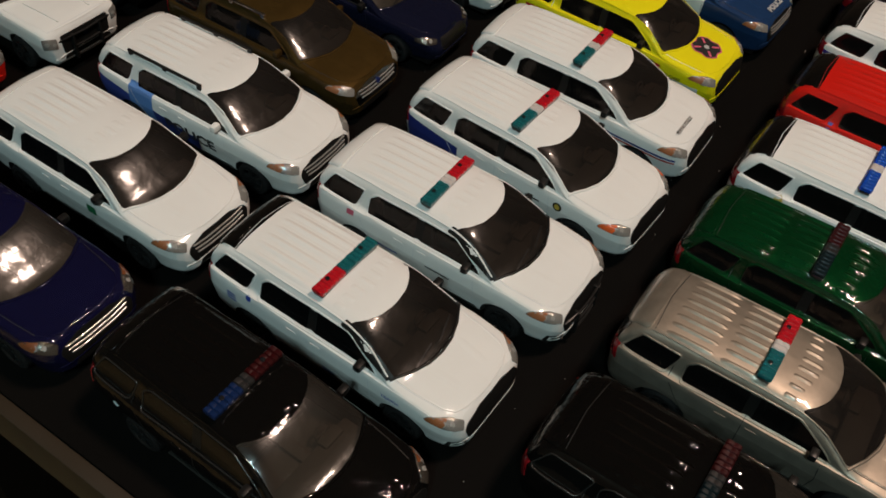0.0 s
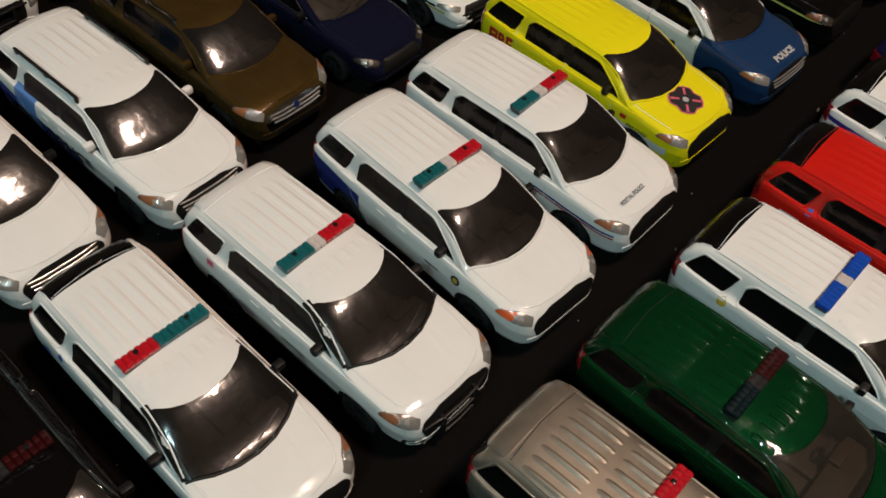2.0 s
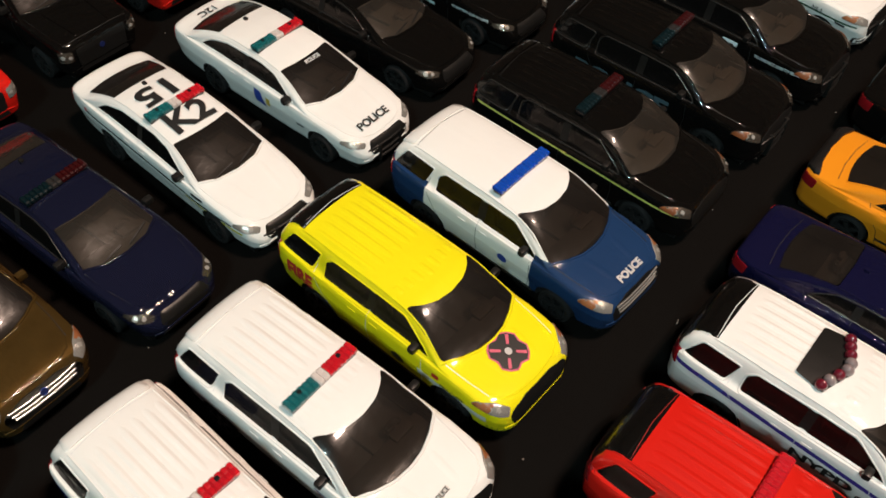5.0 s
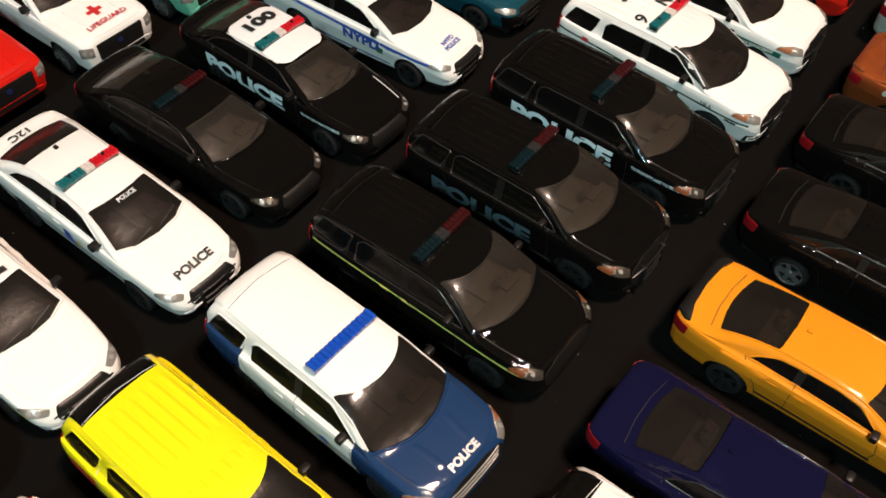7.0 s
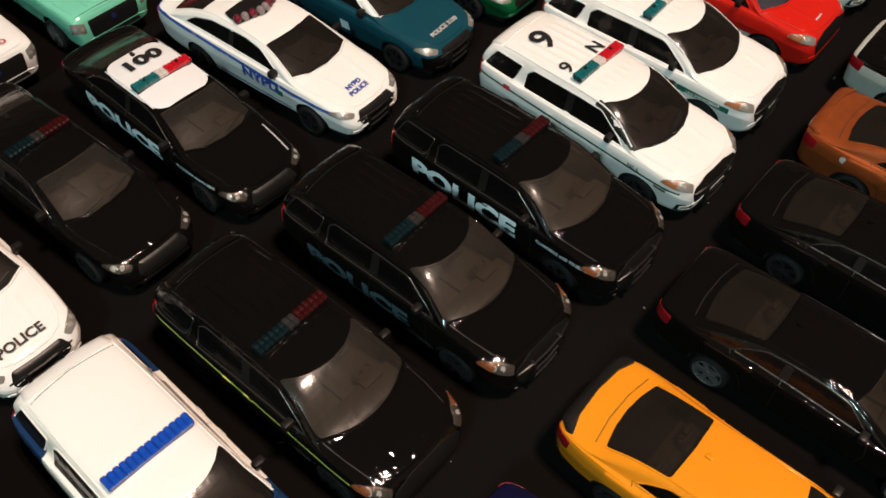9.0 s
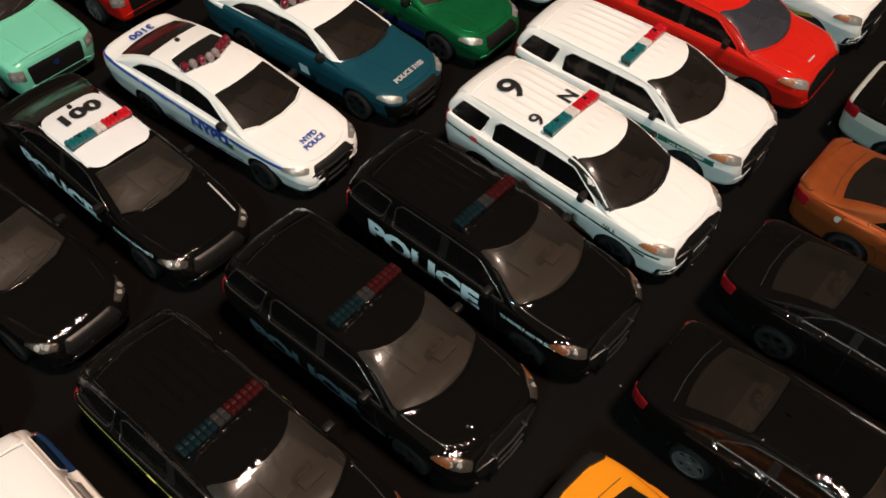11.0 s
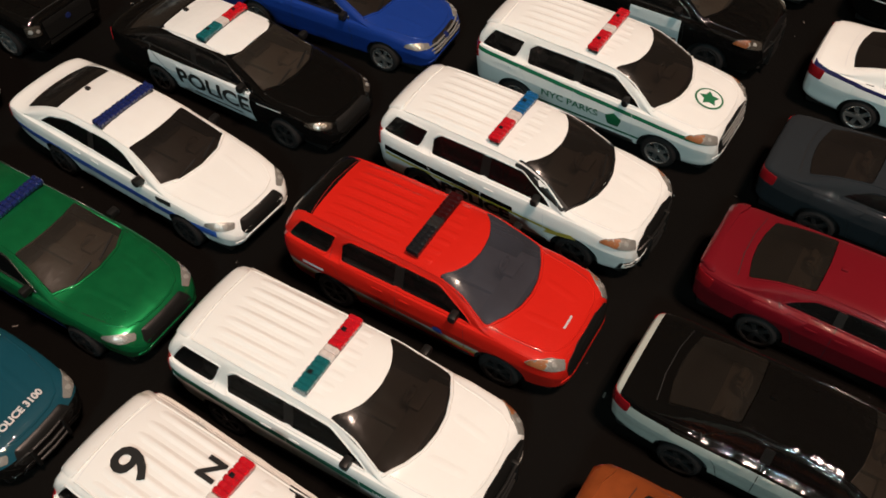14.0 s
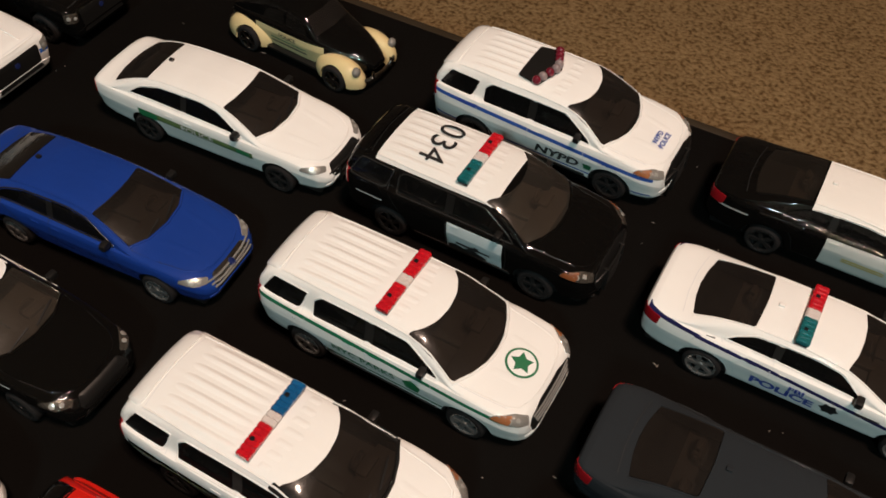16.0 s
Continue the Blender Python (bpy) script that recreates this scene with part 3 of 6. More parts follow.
def suv_kit():
    stations = [(-39.2, 6.0, 8.0, 13.5, 13.5, 14.6), (-38.7, 10.4, 6.2, 16.0, 16.6, 18.6), (-37.8, 13.2, 5.0, 18.2, 19.0, 21.8), (-36.6, 14.9, 4.5, 19.3, 21.4, 24.4), (-34.8, 15.8, 4.2, 19.6, 24.2, 26.6), (-31.5, 16.2, 3.9, 19.5, 25.9, 28.0), (-27, 16.3, 3.6, 19.3, 26.6, 28.5), (-20, 16.4, 3.4, 18.9, 26.9, 28.7),
                (-5, 16.4, 3.4, 18.5, 26.9, 28.8), (4, 16.4, 3.4, 18.3, 26.6, 28.4), (9, 16.4, 3.4, 18.2, 26.2, 28.0), (12, 16.4, 3.4, 18.2, 25.3, 27.3), (16, 16.4, 3.5, 18.1, 23.1, 25.4),
                (20, 16.4, 3.6, 18.0, 20.3, 22.9), (23, 16.4, 3.7, 17.9, 18.3, 20.9), (26, 16.4, 3.9, 17.9, 18.0, 19.4), (30, 16.3, 4.0, 17.5, 17.6, 18.8), (35, 16.1, 4.0, 16.8, 16.9, 18.0),
                (38.5, 15.4, 4.2, 16.0, 16.1, 17.3), (40.8, 14.4, 4.6, 15.0, 15.1, 16.5), (42.2, 12.9, 5.0, 13.6, 13.7, 15.2), (43.0, 11.0, 5.6, 11.6, 11.7, 13.2), (43.6, 8.6, 6.5, 9.6, 9.6, 10.9)]
    screen = [(22.4, -14.0), (24.8, -9.4), (26.4, -4.7), (26.9, 0), (26.4, 4.7), (24.8, 9.4), (22.4, 14.0), (7.9, 11.6), (10.6, 9.0), (12.5, 5.2), (13.2, 0), (12.5, -5.2), (10.6, -9.0), (7.9, -11.6)]
    rear = [(-13.4, 19.9), (13.4, 19.9), (11.4, 24.6), (-11.4, 24.6)]
    side = [("quarter_window", [(-35.0, 20.0), (-23.4, 19.5), (-21.3, 24.7), (-31.4, 25.1)]), ("rear_door_window", [(-18.8, 19.2), (-2.8, 18.9), (-2.8, 25.1), (-16.6, 25.1), (-18.8, 23.4)]),
                 ("front_door_window", [(-1.4, 18.9), (18.4, 18.6), (16.6, 20.6), (8.4, 24.8), (-1.4, 25.1)])]
    body, tree = shell("body", stations, 12.2, 26.9, (26.9, -21.4), 5.7, 7.1, (-36.0, 26.2), [(rounded(screen, 1.4), TOP, 17.6, 60), ([(-11.2, 20.0), (11.2, 20.0), (9.6, 24.4), (-9.6, 24.4)], REAR, 33.5, 60)], side_openings(side))
    k = {"body": body, "tree": tree, "wheels": (26.9, -21.4), "wheel_r": 5.7, "track": 13.6, "roof": 28.8, "nose": 42.7}
    k["windscreen"] = patch("windscreen", screen, tree, TOP, r=1.4, step=1.3)
    k["rear_window"] = patch("rear_window", rear, tree, REAR, r=0.8, step=1.3)
    k["side"] = side
    k["grille"] = patch("grille", [(-10.2, 8.8), (10.2, 8.8), (11.4, 12.6), (10.2, 14.2), (5, 15.2), (-5, 15.2), (-10.2, 14.2), (-11.4, 12.6)], tree, FRONT, off=0.15, step=1.2)
    k["intake"] = patch("air_intake", [(-9, 6.2), (9, 6.2), (8, 8.6), (-8, 8.6)], tree, FRONT, off=0.1, step=1.2)
    k["lamp_at"], k["lamp_shape"] = (38.9, 13.2, 14.4), [(-5.6, 1.7), (-1.6, -0.4), (3.2, -1.7), (3.7, 0.7), (0.4, 2.1), (-4.6, 2.7)]
    k["tail_at"], k["tail_shape"] = (-37.0, 14.0, 17.4), [(-2.0, -2.2), (2.2, -1.8), (2.4, 2.6), (-1.0, 2.4)]
    k["mirror"] = (14.6, 15.0, 19.6)
    k["seams"] = seam_mesh(tree, both([(-2.1, 25.6), (-2.1, 6)]) + both([(-21.8, 24.6), (-22.0, 19), (-16.6, 11), (-14.6, 5)]) + both([(16.8, 18.6), (17.6, 12), (16.6, 5)]) + both([(-14.5, 4.8), (17, 4.8)])
                          + [*[(TOP, [(23.4, e * 13.9), (30, e * 13.5), (36.5, e * 12.7)]) for e in (-1, 1)], (TOP, [(-29.6, -10.8), (-30.4, 0), (-29.6, 10.8)])])
    k["ribs"], k["strong_ribs"] = [], []
    for y in (-9.6, -6.4, -3.2, 0, 3.2, 6.4, 9.6):
        for x0, x1 in ((-27.4, -3.6), (1.6, 7.0 - abs(y) * 0.2)):
            k["ribs"].append(ridge("roof_rib", tree, x0, x1, y, 1.2, 0.46 if x0 < 0 else 0.22))
    for y in (-10.2, -7.3, -4.4, -1.5, 1.5, 4.4, 7.3, 10.2):
        for x0, x1 in ((-27.4, -14.6), (-13.4, -3.0), (2.6, 8.6 - abs(y) * 0.25)):
            k["strong_ribs"].append(ridge("roof_rib", tree, x0, x1, y, 0.8, 0.5 if x0 < 0 else 0.34))
    k["hood_ribs"] = [ridge("hood_crease", tree, 27.5, 38.0, y * 0.9, 1.7, 0.16, y * 0.72) for y in (-6.5, 6.5)]
    k["roof_lip"] = patch("roof_spoiler", [(-30.6, -11.4), (-35.6, -10.6), (-36.9, -8.0), (-37.3, 0), (-36.9, 8.0), (-35.6, 10.6), (-30.6, 11.4)], tree, TOP, off=0.35, step=1.5, r=1.6, skirt=0.9, angle=80)
    k["bull_bar"] = bull_bar_mesh(43.4, 13, 4.5, 13.2)
    k["wheel"] = wheel_meshes(5.7, 2.4, 4.0, 5)
    k["chassis"] = (-34, 40, 12.4, 2.6, 9.0)
    return k


def taurus_kit():
    stations = [(-40.4, 7.5, 7.5, 12.0, 12.0, 13.4), (-40.0, 10.6, 6.0, 14.4, 14.4, 15.8), (-39.0, 12.8, 5.0, 16.2, 16.3, 17.7), (-37.2, 13.8, 4.5, 16.8, 16.9, 18.1), (-34, 14.4, 4.0, 16.9, 17.0, 18.2), (-31, 14.7, 3.7, 16.9, 17.3, 18.6),
                (-27, 14.9, 3.4, 16.9, 19.0, 20.3), (-22, 15.0, 3.2, 16.8, 21.0, 22.3), (-16, 15.0, 3.0, 16.6, 22.6, 23.8), (-8, 15.0, 3.0, 16.4, 23.3, 24.6), (2, 15.0, 3.0, 16.2, 23.3, 24.6), (9, 15.0, 3.0, 16.1, 22.7, 24.1),
                (13, 15.0, 3.0, 16.0, 21.6, 23.3), (17, 15.0, 3.0, 15.9, 20.0, 21.9), (21, 15.0, 3.2, 15.8, 18.2, 20.1), (25, 15.0, 3.3, 15.6, 16.4, 18.2), (28, 14.9, 3.4, 15.3, 15.5, 17.1), (34, 14.6, 3.6, 14.8, 14.9, 16.2),
                (41, 13.9, 3.8, 13.5, 13.6, 14.9), (45.4, 13.0, 4.1, 12.0, 12.1, 13.4), (47.6, 11.2, 4.5, 9.8, 9.9, 11.8), (49.0, 8.8, 5.6, 8.6, 8.7, 9.8)]
    screen = [(24.4, -12.0), (27.0, -7), (27.8, 0), (27.0, 7), (24.4, 12.0), (11.8, 10.0), (12.8, 5), (13.1, 0), (12.8, -5), (11.8, -10.0)]
    rear = [(-17.6, -9.8), (-17.6, 9.8), (-30.6, 11.2), (-31.8, 5), (-32.0, 0), (-31.8, -5), (-30.6, -11.2)]
    side = [("rear_door_window", [(-23.6, 17.9), (-3.0, 17.2), (-3.0, 22.2), (-12.0, 22.0), (-19.0, 20.4)]), ("front_door_window", [(-2.0, 17.2), (19.8, 16.6), (17.4, 18.2), (10.0, 21.4), (4.0, 22.3), (-2.0, 22.3)])]
    body, tree = shell("body", stations, 10.9, 23.3, (32.6, -18.0), 5.4, 6.7, (-32.5, 27.0), [(rounded(screen, 0.6), TOP, 15.6, 60), (rounded(rear, 0.8), TOP, 16.6, 60)], side_openings(side))
    k = {"body": body, "tree": tree, "wheels": (32.6, -18.0), "wheel_r": 5.4, "track": 12.8, "roof": 24.6, "nose": 48.6}
    k["windscreen"] = patch("windscreen", screen, tree, TOP, r=0.6, step=1.3)
    k["rear_window"] = patch("rear_window", rear, tree, TOP, r=0.8, step=1.3)
    k["side"] = side
    k["grille"] = patch("grille", [(-6.6, 7.6), (6.6, 7.6), (8.4, 9.6), (7.0, 12.0), (-7.0, 12.0), (-8.4, 9.6)], tree, FRONT, off=0.15, step=1.2)
    k["intake"] = patch("air_intake", [(-9, 4.9), (9, 4.9), (8, 6.4), (-8, 6.4)], tree, FRONT, off=0.1, step=1.2)
    k["lamp_at"], k["lamp_shape"] = (44.6, 11.2, 11.6), [(-4.8, 1.0), (-1.2, -0.6), (3.0, -1.0), (3.4, 0.6), (0.4, 1.4), (-4.2, 2.0)]
    k["tail_at"], k["tail_shape"] = (-39.2, 12.0, 14.2), [(-2.2, -1.6), (2.6, -1.4), (2.8, 1.8), (-1.6, 1.8)]
    k["mirror"] = (18.6, 14.0, 17.2)
    k["seams"] = seam_mesh(tree, both([(-2.5, 22.4), (-2.5, 5)]) + both([(-21.5, 18), (-12.0, 10.5), (-10.6, 5)]) + both([(19.6, 16.4), (21.0, 11), (20.0, 5)]) + both([(-10.6, 4.4), (20, 4.4)])
                          + [*[(TOP, [(25.4, e * 12.6), (33, e * 12.2), (41.5, e * 10.6)]) for e in (-1, 1)], (TOP, [(-32.6, -11), (-33.4, -4), (-33.4, 4), (-32.6, 11)])])
    k["ribs"] = []
    k["hood_ribs"] = [ridge("hood_crease", tree, 28.5, 43.0, y * 0.95, 1.7, 0.16, y * 0.7) for y in (-6.5, 6.5)]
    k["bull_bar"] = bull_bar_mesh(48.4, 11, 4.0, 10.8)
    k["wheel"] = wheel_meshes(5.4, 2.2, 3.9, 5)
    k["chassis"] = (-36, 46, 11.6, 2.4, 8.6)
    return k


def charger_kit():
    stations = [(-39.6, 7.5, 7.5, 12.5, 12.5, 14.0), (-39.3, 10.6, 6.0, 15.2, 15.2, 16.8), (-38.5, 12.6, 5.0, 17.0, 17.1, 18.6), (-36.8, 13.7, 4.3, 17.5, 17.6, 19.0), (-31, 14.8, 3.6, 17.4, 17.6, 18.8), (-27, 15.0, 3.4, 17.2, 18.2, 19.1),
                (-22, 15.1, 3.2, 17.0, 19.6, 20.7), (-16, 15.0, 3.0, 16.7, 21.0, 22.0), (-10, 14.9, 3.0, 16.4, 21.7, 22.8), (0, 14.8, 3.0, 16.0, 21.9, 23.1), (9, 14.8, 3.0, 15.8, 21.3, 22.7), (13, 14.8, 3.0, 15.7, 20.4, 22.0), (18, 14.8, 3.1, 15.6, 18.4, 20.2),
                (23, 14.8, 3.2, 15.4, 16.4, 18.0), (27, 14.8, 3.3, 15.2, 15.4, 16.8), (34, 14.7, 3.4, 14.6, 14.7, 16.2), (41, 14.4, 3.6, 13.8, 13.9, 15.4), (44.6, 13.6, 4.0, 12.6, 12.7, 14.2), (46.0, 12.2, 4.6, 11.2, 11.3, 12.6), (46.6, 10.0, 5.6, 9.8, 9.9, 10.8)]
    screen = [(23.6, -11.8), (25.8, -6), (26.4, 0), (25.8, 6), (23.6, 11.8), (12.4, 9.8), (13.6, 5), (13.9, 0), (13.6, -5), (12.4, -9.8)]
    rear = [(-11.6, -9.2), (-11.2, 0), (-11.6, 9.2), (-26.8, 10.4), (-28.0, 5), (-28.4, 0), (-28.0, -5), (-26.8, -10.4)]
    side = [("rear_door_window", [(-17.0, 17.7), (-4.4, 17.0), (-4.4, 20.8), (-9.6, 20.6), (-14.4, 19.4)]), ("front_door_window", [(-3.4, 17.0), (18.6, 16.2), (11.4, 20.2), (5.0, 20.9), (-3.4, 20.9)])]
    body, tree = shell("body", stations, 10.6, 21.9, (32.0, -20.2), 5.4, 6.6, (-28.5, 25.8), [(rounded(screen, 0.6), TOP, 15.6, 60), (rounded(rear, 0.8), TOP, 16.9, 60)], side_openings(side))
    k = {"body": body, "tree": tree, "wheels": (32.0, -20.2), "wheel_r": 5.4, "track": 13.0, "roof": 23.1, "nose": 46.6}
    k["windscreen"] = patch("windscreen", screen, tree, TOP, r=0.6, step=1.3)
    k["rear_window"] = patch("rear_window", rear, tree, TOP, r=0.8, step=1.3)
    k["side"] = side
    k["grille"] = patch("grille", [(-8.6, 8.2), (8.6, 8.2), (8.6, 11.6), (-8.6, 11.6)], tree, FRONT, off=0.15, step=1.2)
    k["intake"] = patch("air_intake", [(-9, 5.0), (9, 5.0), (8, 6.8), (-8, 6.8)], tree, FRONT, off=0.1, step=1.2)
    k["lamp_at"], k["lamp_shape"] = (44.8, 12.0, 11.4), [(-3.0, -1.0), (2.6, -1.2), (2.8, 1.0), (-3.4, 1.2)]
    k["tail_at"], k["tail_shape"] = (-38.0, 13.2, 15.2), [(-3.0, -1.4), (2.2, -1.7), (2.6, 1.7), (-3.2, 1.9)]
    k["mirror"] = (17.6, 13.6, 16.6)
    k["seams"] = seam_mesh(tree, both([(-3.9, 20.8), (-3.9, 5)]) + both([(-18.0, 17.6), (-12.8, 10.5), (-11.6, 5)]) + both([(18.8, 16.0), (20.0, 11), (19.0, 5)]) + both([(-11.6, 4.6), (19, 4.6)])
                          + [*[(TOP, [(24.6, e * 12.4), (33, e * 12.2), (41.5, e * 11.4)]) for e in (-1, 1)], (TOP, [(-29.4, -11), (-30.4, -4), (-30.4, 4), (-29.4, 11)])])
    k["ribs"], k["hood_ribs"] = [], []
    k["fender"] = [patch("haunch", pts, tree, view, off=0.28, step=1.6, r=1.2, skirt=0.5, angle=80) for view, pts in both([(-25.0, 12.8), (-13.0, 12.6), (-9.5, 17.2), (-16.0, 16.4), (-24.0, 16.6)])]
    k["bull_bar"] = bull_bar_mesh(46.4, 11, 4.0, 11.0)
    k["wheel"] = wheel_meshes(5.4, 2.2, 4.2, 5)
    k["chassis"] = (-37, 45, 11.8, 2.4, 8.6)
    # lip spoiler
    k["spoiler"] = patch("spoiler", [(-38.6, -10.5), (-36.2, -12.6), (-34.4, -12.6), (-36.0, -8), (-36.6, 0), (-36.0, 8), (-34.4, 12.6), (-36.2, 12.6), (-38.6, 10.5)], tree, TOP, off=0.9, step=1.5, r=0.5, skirt=1.2, angle=80)
    return k


def truck_kit():
    stations = [(-44.0, 14.4, 7.5, 17.0, 17.0, 17.4), (-43.6, 15.2, 6.4, 18.6, 18.6, 19.0), (-40, 15.6, 5.0, 18.8, 18.8, 19.0), (-21, 15.8, 4.8, 18.8, 18.9, 19.1), (-20.4, 15.8, 4.8, 18.8, 22.0, 22.5), (-19.0, 15.8, 4.8, 18.8, 27.4, 28.4), (-10, 15.8, 4.8, 18.6, 28.2, 29.6),
                (2, 15.8, 4.8, 18.5, 27.8, 29.2), (8, 15.8, 4.8, 18.4, 26.0, 27.6), (14, 15.8, 4.9, 18.4, 22.4, 24.4), (18, 15.8, 5.0, 18.3, 19.8, 21.6), (21, 15.8, 5.0, 18.2, 18.4, 20.0), (30, 15.7, 5.0, 17.8, 17.9, 19.5), (38, 15.4, 5.0, 17.2, 17.3, 18.9),
                (40.6, 14.9, 5.2, 16.6, 16.7, 18.2), (41.8, 14.2, 5.6, 15.6, 15.7, 16.8), (42.4, 13.2, 6.4, 13.8, 13.9, 14.8)]
    screen = [(18.6, -13.0), (20.4, -6), (20.8, 0), (20.4, 6), (18.6, 13.0), (6.6, 10.8), (7.4, 5), (7.6, 0), (7.4, -5), (6.6, -10.8)]
    rear = [(-9.0, 20.6), (9.0, 20.6), (8.6, 25.6), (-8.6, 25.6)]
    side = [("rear_door_window", [(-17.6, 19.8), (-4.6, 19.6), (-4.6, 26.2), (-16.6, 26.2)]), ("front_door_window", [(-3.4, 19.6), (14.2, 19.0), (12.6, 21.2), (4.4, 26.0), (-3.4, 26.2)])]
    body, tree = shell("body", stations, 12.2, 28.2, (27.5, -27.0), 5.9, 7.3, (-19.4, 20.0), [(rounded(screen, 0.6), TOP, 18.2, 60), (rounded(rear, 0.8), REAR, 17.0, 60)], side_openings(side))
    k = {"body": body, "tree": tree, "wheels": (27.5, -27.0), "wheel_r": 5.9, "track": 13.4, "roof": 29.4, "nose": 42.4}
    k["windscreen"] = patch("windscreen", screen, tree, TOP, r=0.6, step=1.3)
    k["rear_window"] = patch("rear_window", rear, tree, REAR, r=0.8, step=1.3)
    k["side"] = side
    k["grille"] = patch("grille", [(-9.4, 9.0), (9.4, 9.0), (9.8, 15.6), (-9.8, 15.6)], tree, FRONT, off=0.25, step=1.2)
    k["intake"] = patch("air_intake", [(-10, 6.8), (10, 6.8), (9, 8.4), (-9, 8.4)], tree, FRONT, off=0.1, step=1.2)
    k["lamp_at"], k["lamp_shape"] = (41.4, 12.8, 14.2), [(-2.8, -2.0), (1.8, -2.0), (1.8, 1.4), (-2.8, 1.6)]
    k["tail_at"], k["tail_shape"] = (-43.6, 14.4, 14.6), [(-1.4, -3.0), (1.6, -3.0), (1.6, 3.0), (-1.4, 3.0)]
    k["mirror"] = (13.4, 14.8, 20.2)
    k["seams"] = seam_mesh(tree, both([(-4.0, 26.4), (-4.0, 6)]) + both([(-18.6, 26), (-18.6, 7)]) + both([(15.4, 18.8), (16.2, 12), (15.4, 7)]) + [(TOP, [(21, 13.4), (32, 13.2), (40.2, 12.4), (40.6, 0), (40.2, -12.4), (32, -13.2), (21, -13.4)])])
    k["ribs"] = []
    k["hood_ribs"] = [patch("hood_crease", [(23, y - 0.5), (39.0, y * 0.86 - 0.4), (39.0, y * 0.86 + 0.4), (23, y + 0.5)], tree, TOP, off=0.3, step=2.5, r=0.4, skirt=0.4, angle=80) for y in (-7.5, 7.5)]
    k["bull_bar"] = bull_bar_mesh(42.6, 13, 5.5, 15.0)
    k["wheel"] = wheel_meshes(5.9, 2.5, 4.2, 6)
    k["chassis"] = (-42, 40, 12.2, 3.6, 10.0)
    return k


OUTLINES = {"suv": (26.4, 13.4), "taurus": (27.8, 10.6), "charger": (26.4, 10.2), "truck": (20.8, 13.0)}


WINDSCREEN_BASE = {"suv": [(22.4, -14.6), (25.2, -9.6), (26.9, -4.7), (27.4, 0), (26.9, 4.7), (25.2, 9.6), (22.4, 14.6)], "taurus": [(24.6, -12.4), (27.4, -7), (28.3, 0), (27.4, 7), (24.6, 12.4)],
                   "charger": [(23.8, -12.2), (26.2, -6), (26.9, 0), (26.2, 6), (23.8, 12.2)], "truck": [(18.8, -13.4), (20.8, -6), (21.3, 0), (20.8, 6), (18.8, 13.4)]}
HOOD_EDGE = {"suv": [(23.6, 13.4), (31, 13.0), (36.6, 12.2), (39.0, 10.8), (40.4, 7.5), (40.9, 3), (41.0, 0)], "taurus": [(25.8, 12.7), (34, 12.2), (41, 10.8), (44.6, 8.6), (45.9, 5), (46.2, 0)],
             "charger": [(24.8, 12.5), (34, 12.4), (41, 11.9), (44.0, 10.2), (44.9, 5), (45.1, 0)], "truck": [(20.2, 13.6), (32, 13.3), (39.0, 12.6), (40.6, 10.5), (41.0, 5), (41.1, 0)]}
GRILLE_BARS = {"suv": (13.7, 12.5, 11.3), "taurus": (11.0, 9.9, 8.8), "charger": (11.0, 9.9, 8.8), "truck": (14.6, 12.4, 10.2)}
GUTTER = {"suv": [(21.6, 14.3), (15, 12.6), (8.0, 11.9), (0, 11.7), (-15, 11.6), (-30, 11.2)], "taurus": [(23.8, 12.3), (17, 11.0), (11.4, 10.3), (0, 9.9), (-10, 9.9), (-17.6, 10.1), (-30, 11.5)],
          "charger": [(23.2, 12.1), (17, 10.8), (12.2, 10.1), (0, 9.6), (-11, 9.6), (-20, 10.1), (-27, 10.8)], "truck": [(18.2, 13.3), (12, 12.0), (6.4, 11.2), (-6, 11.1), (-18, 11.1)]}


def side_meshes(k):
    out = []
    for name, pts in k["side"]:
        out.append((name, patch(name, pts, k["tree"], SIDE_R, r=0.7, step=1.4)))
        out.append((name, patch(name, mirrored(pts), k["tree"], SIDE_L, r=0.7, step=1.4)))
    return out


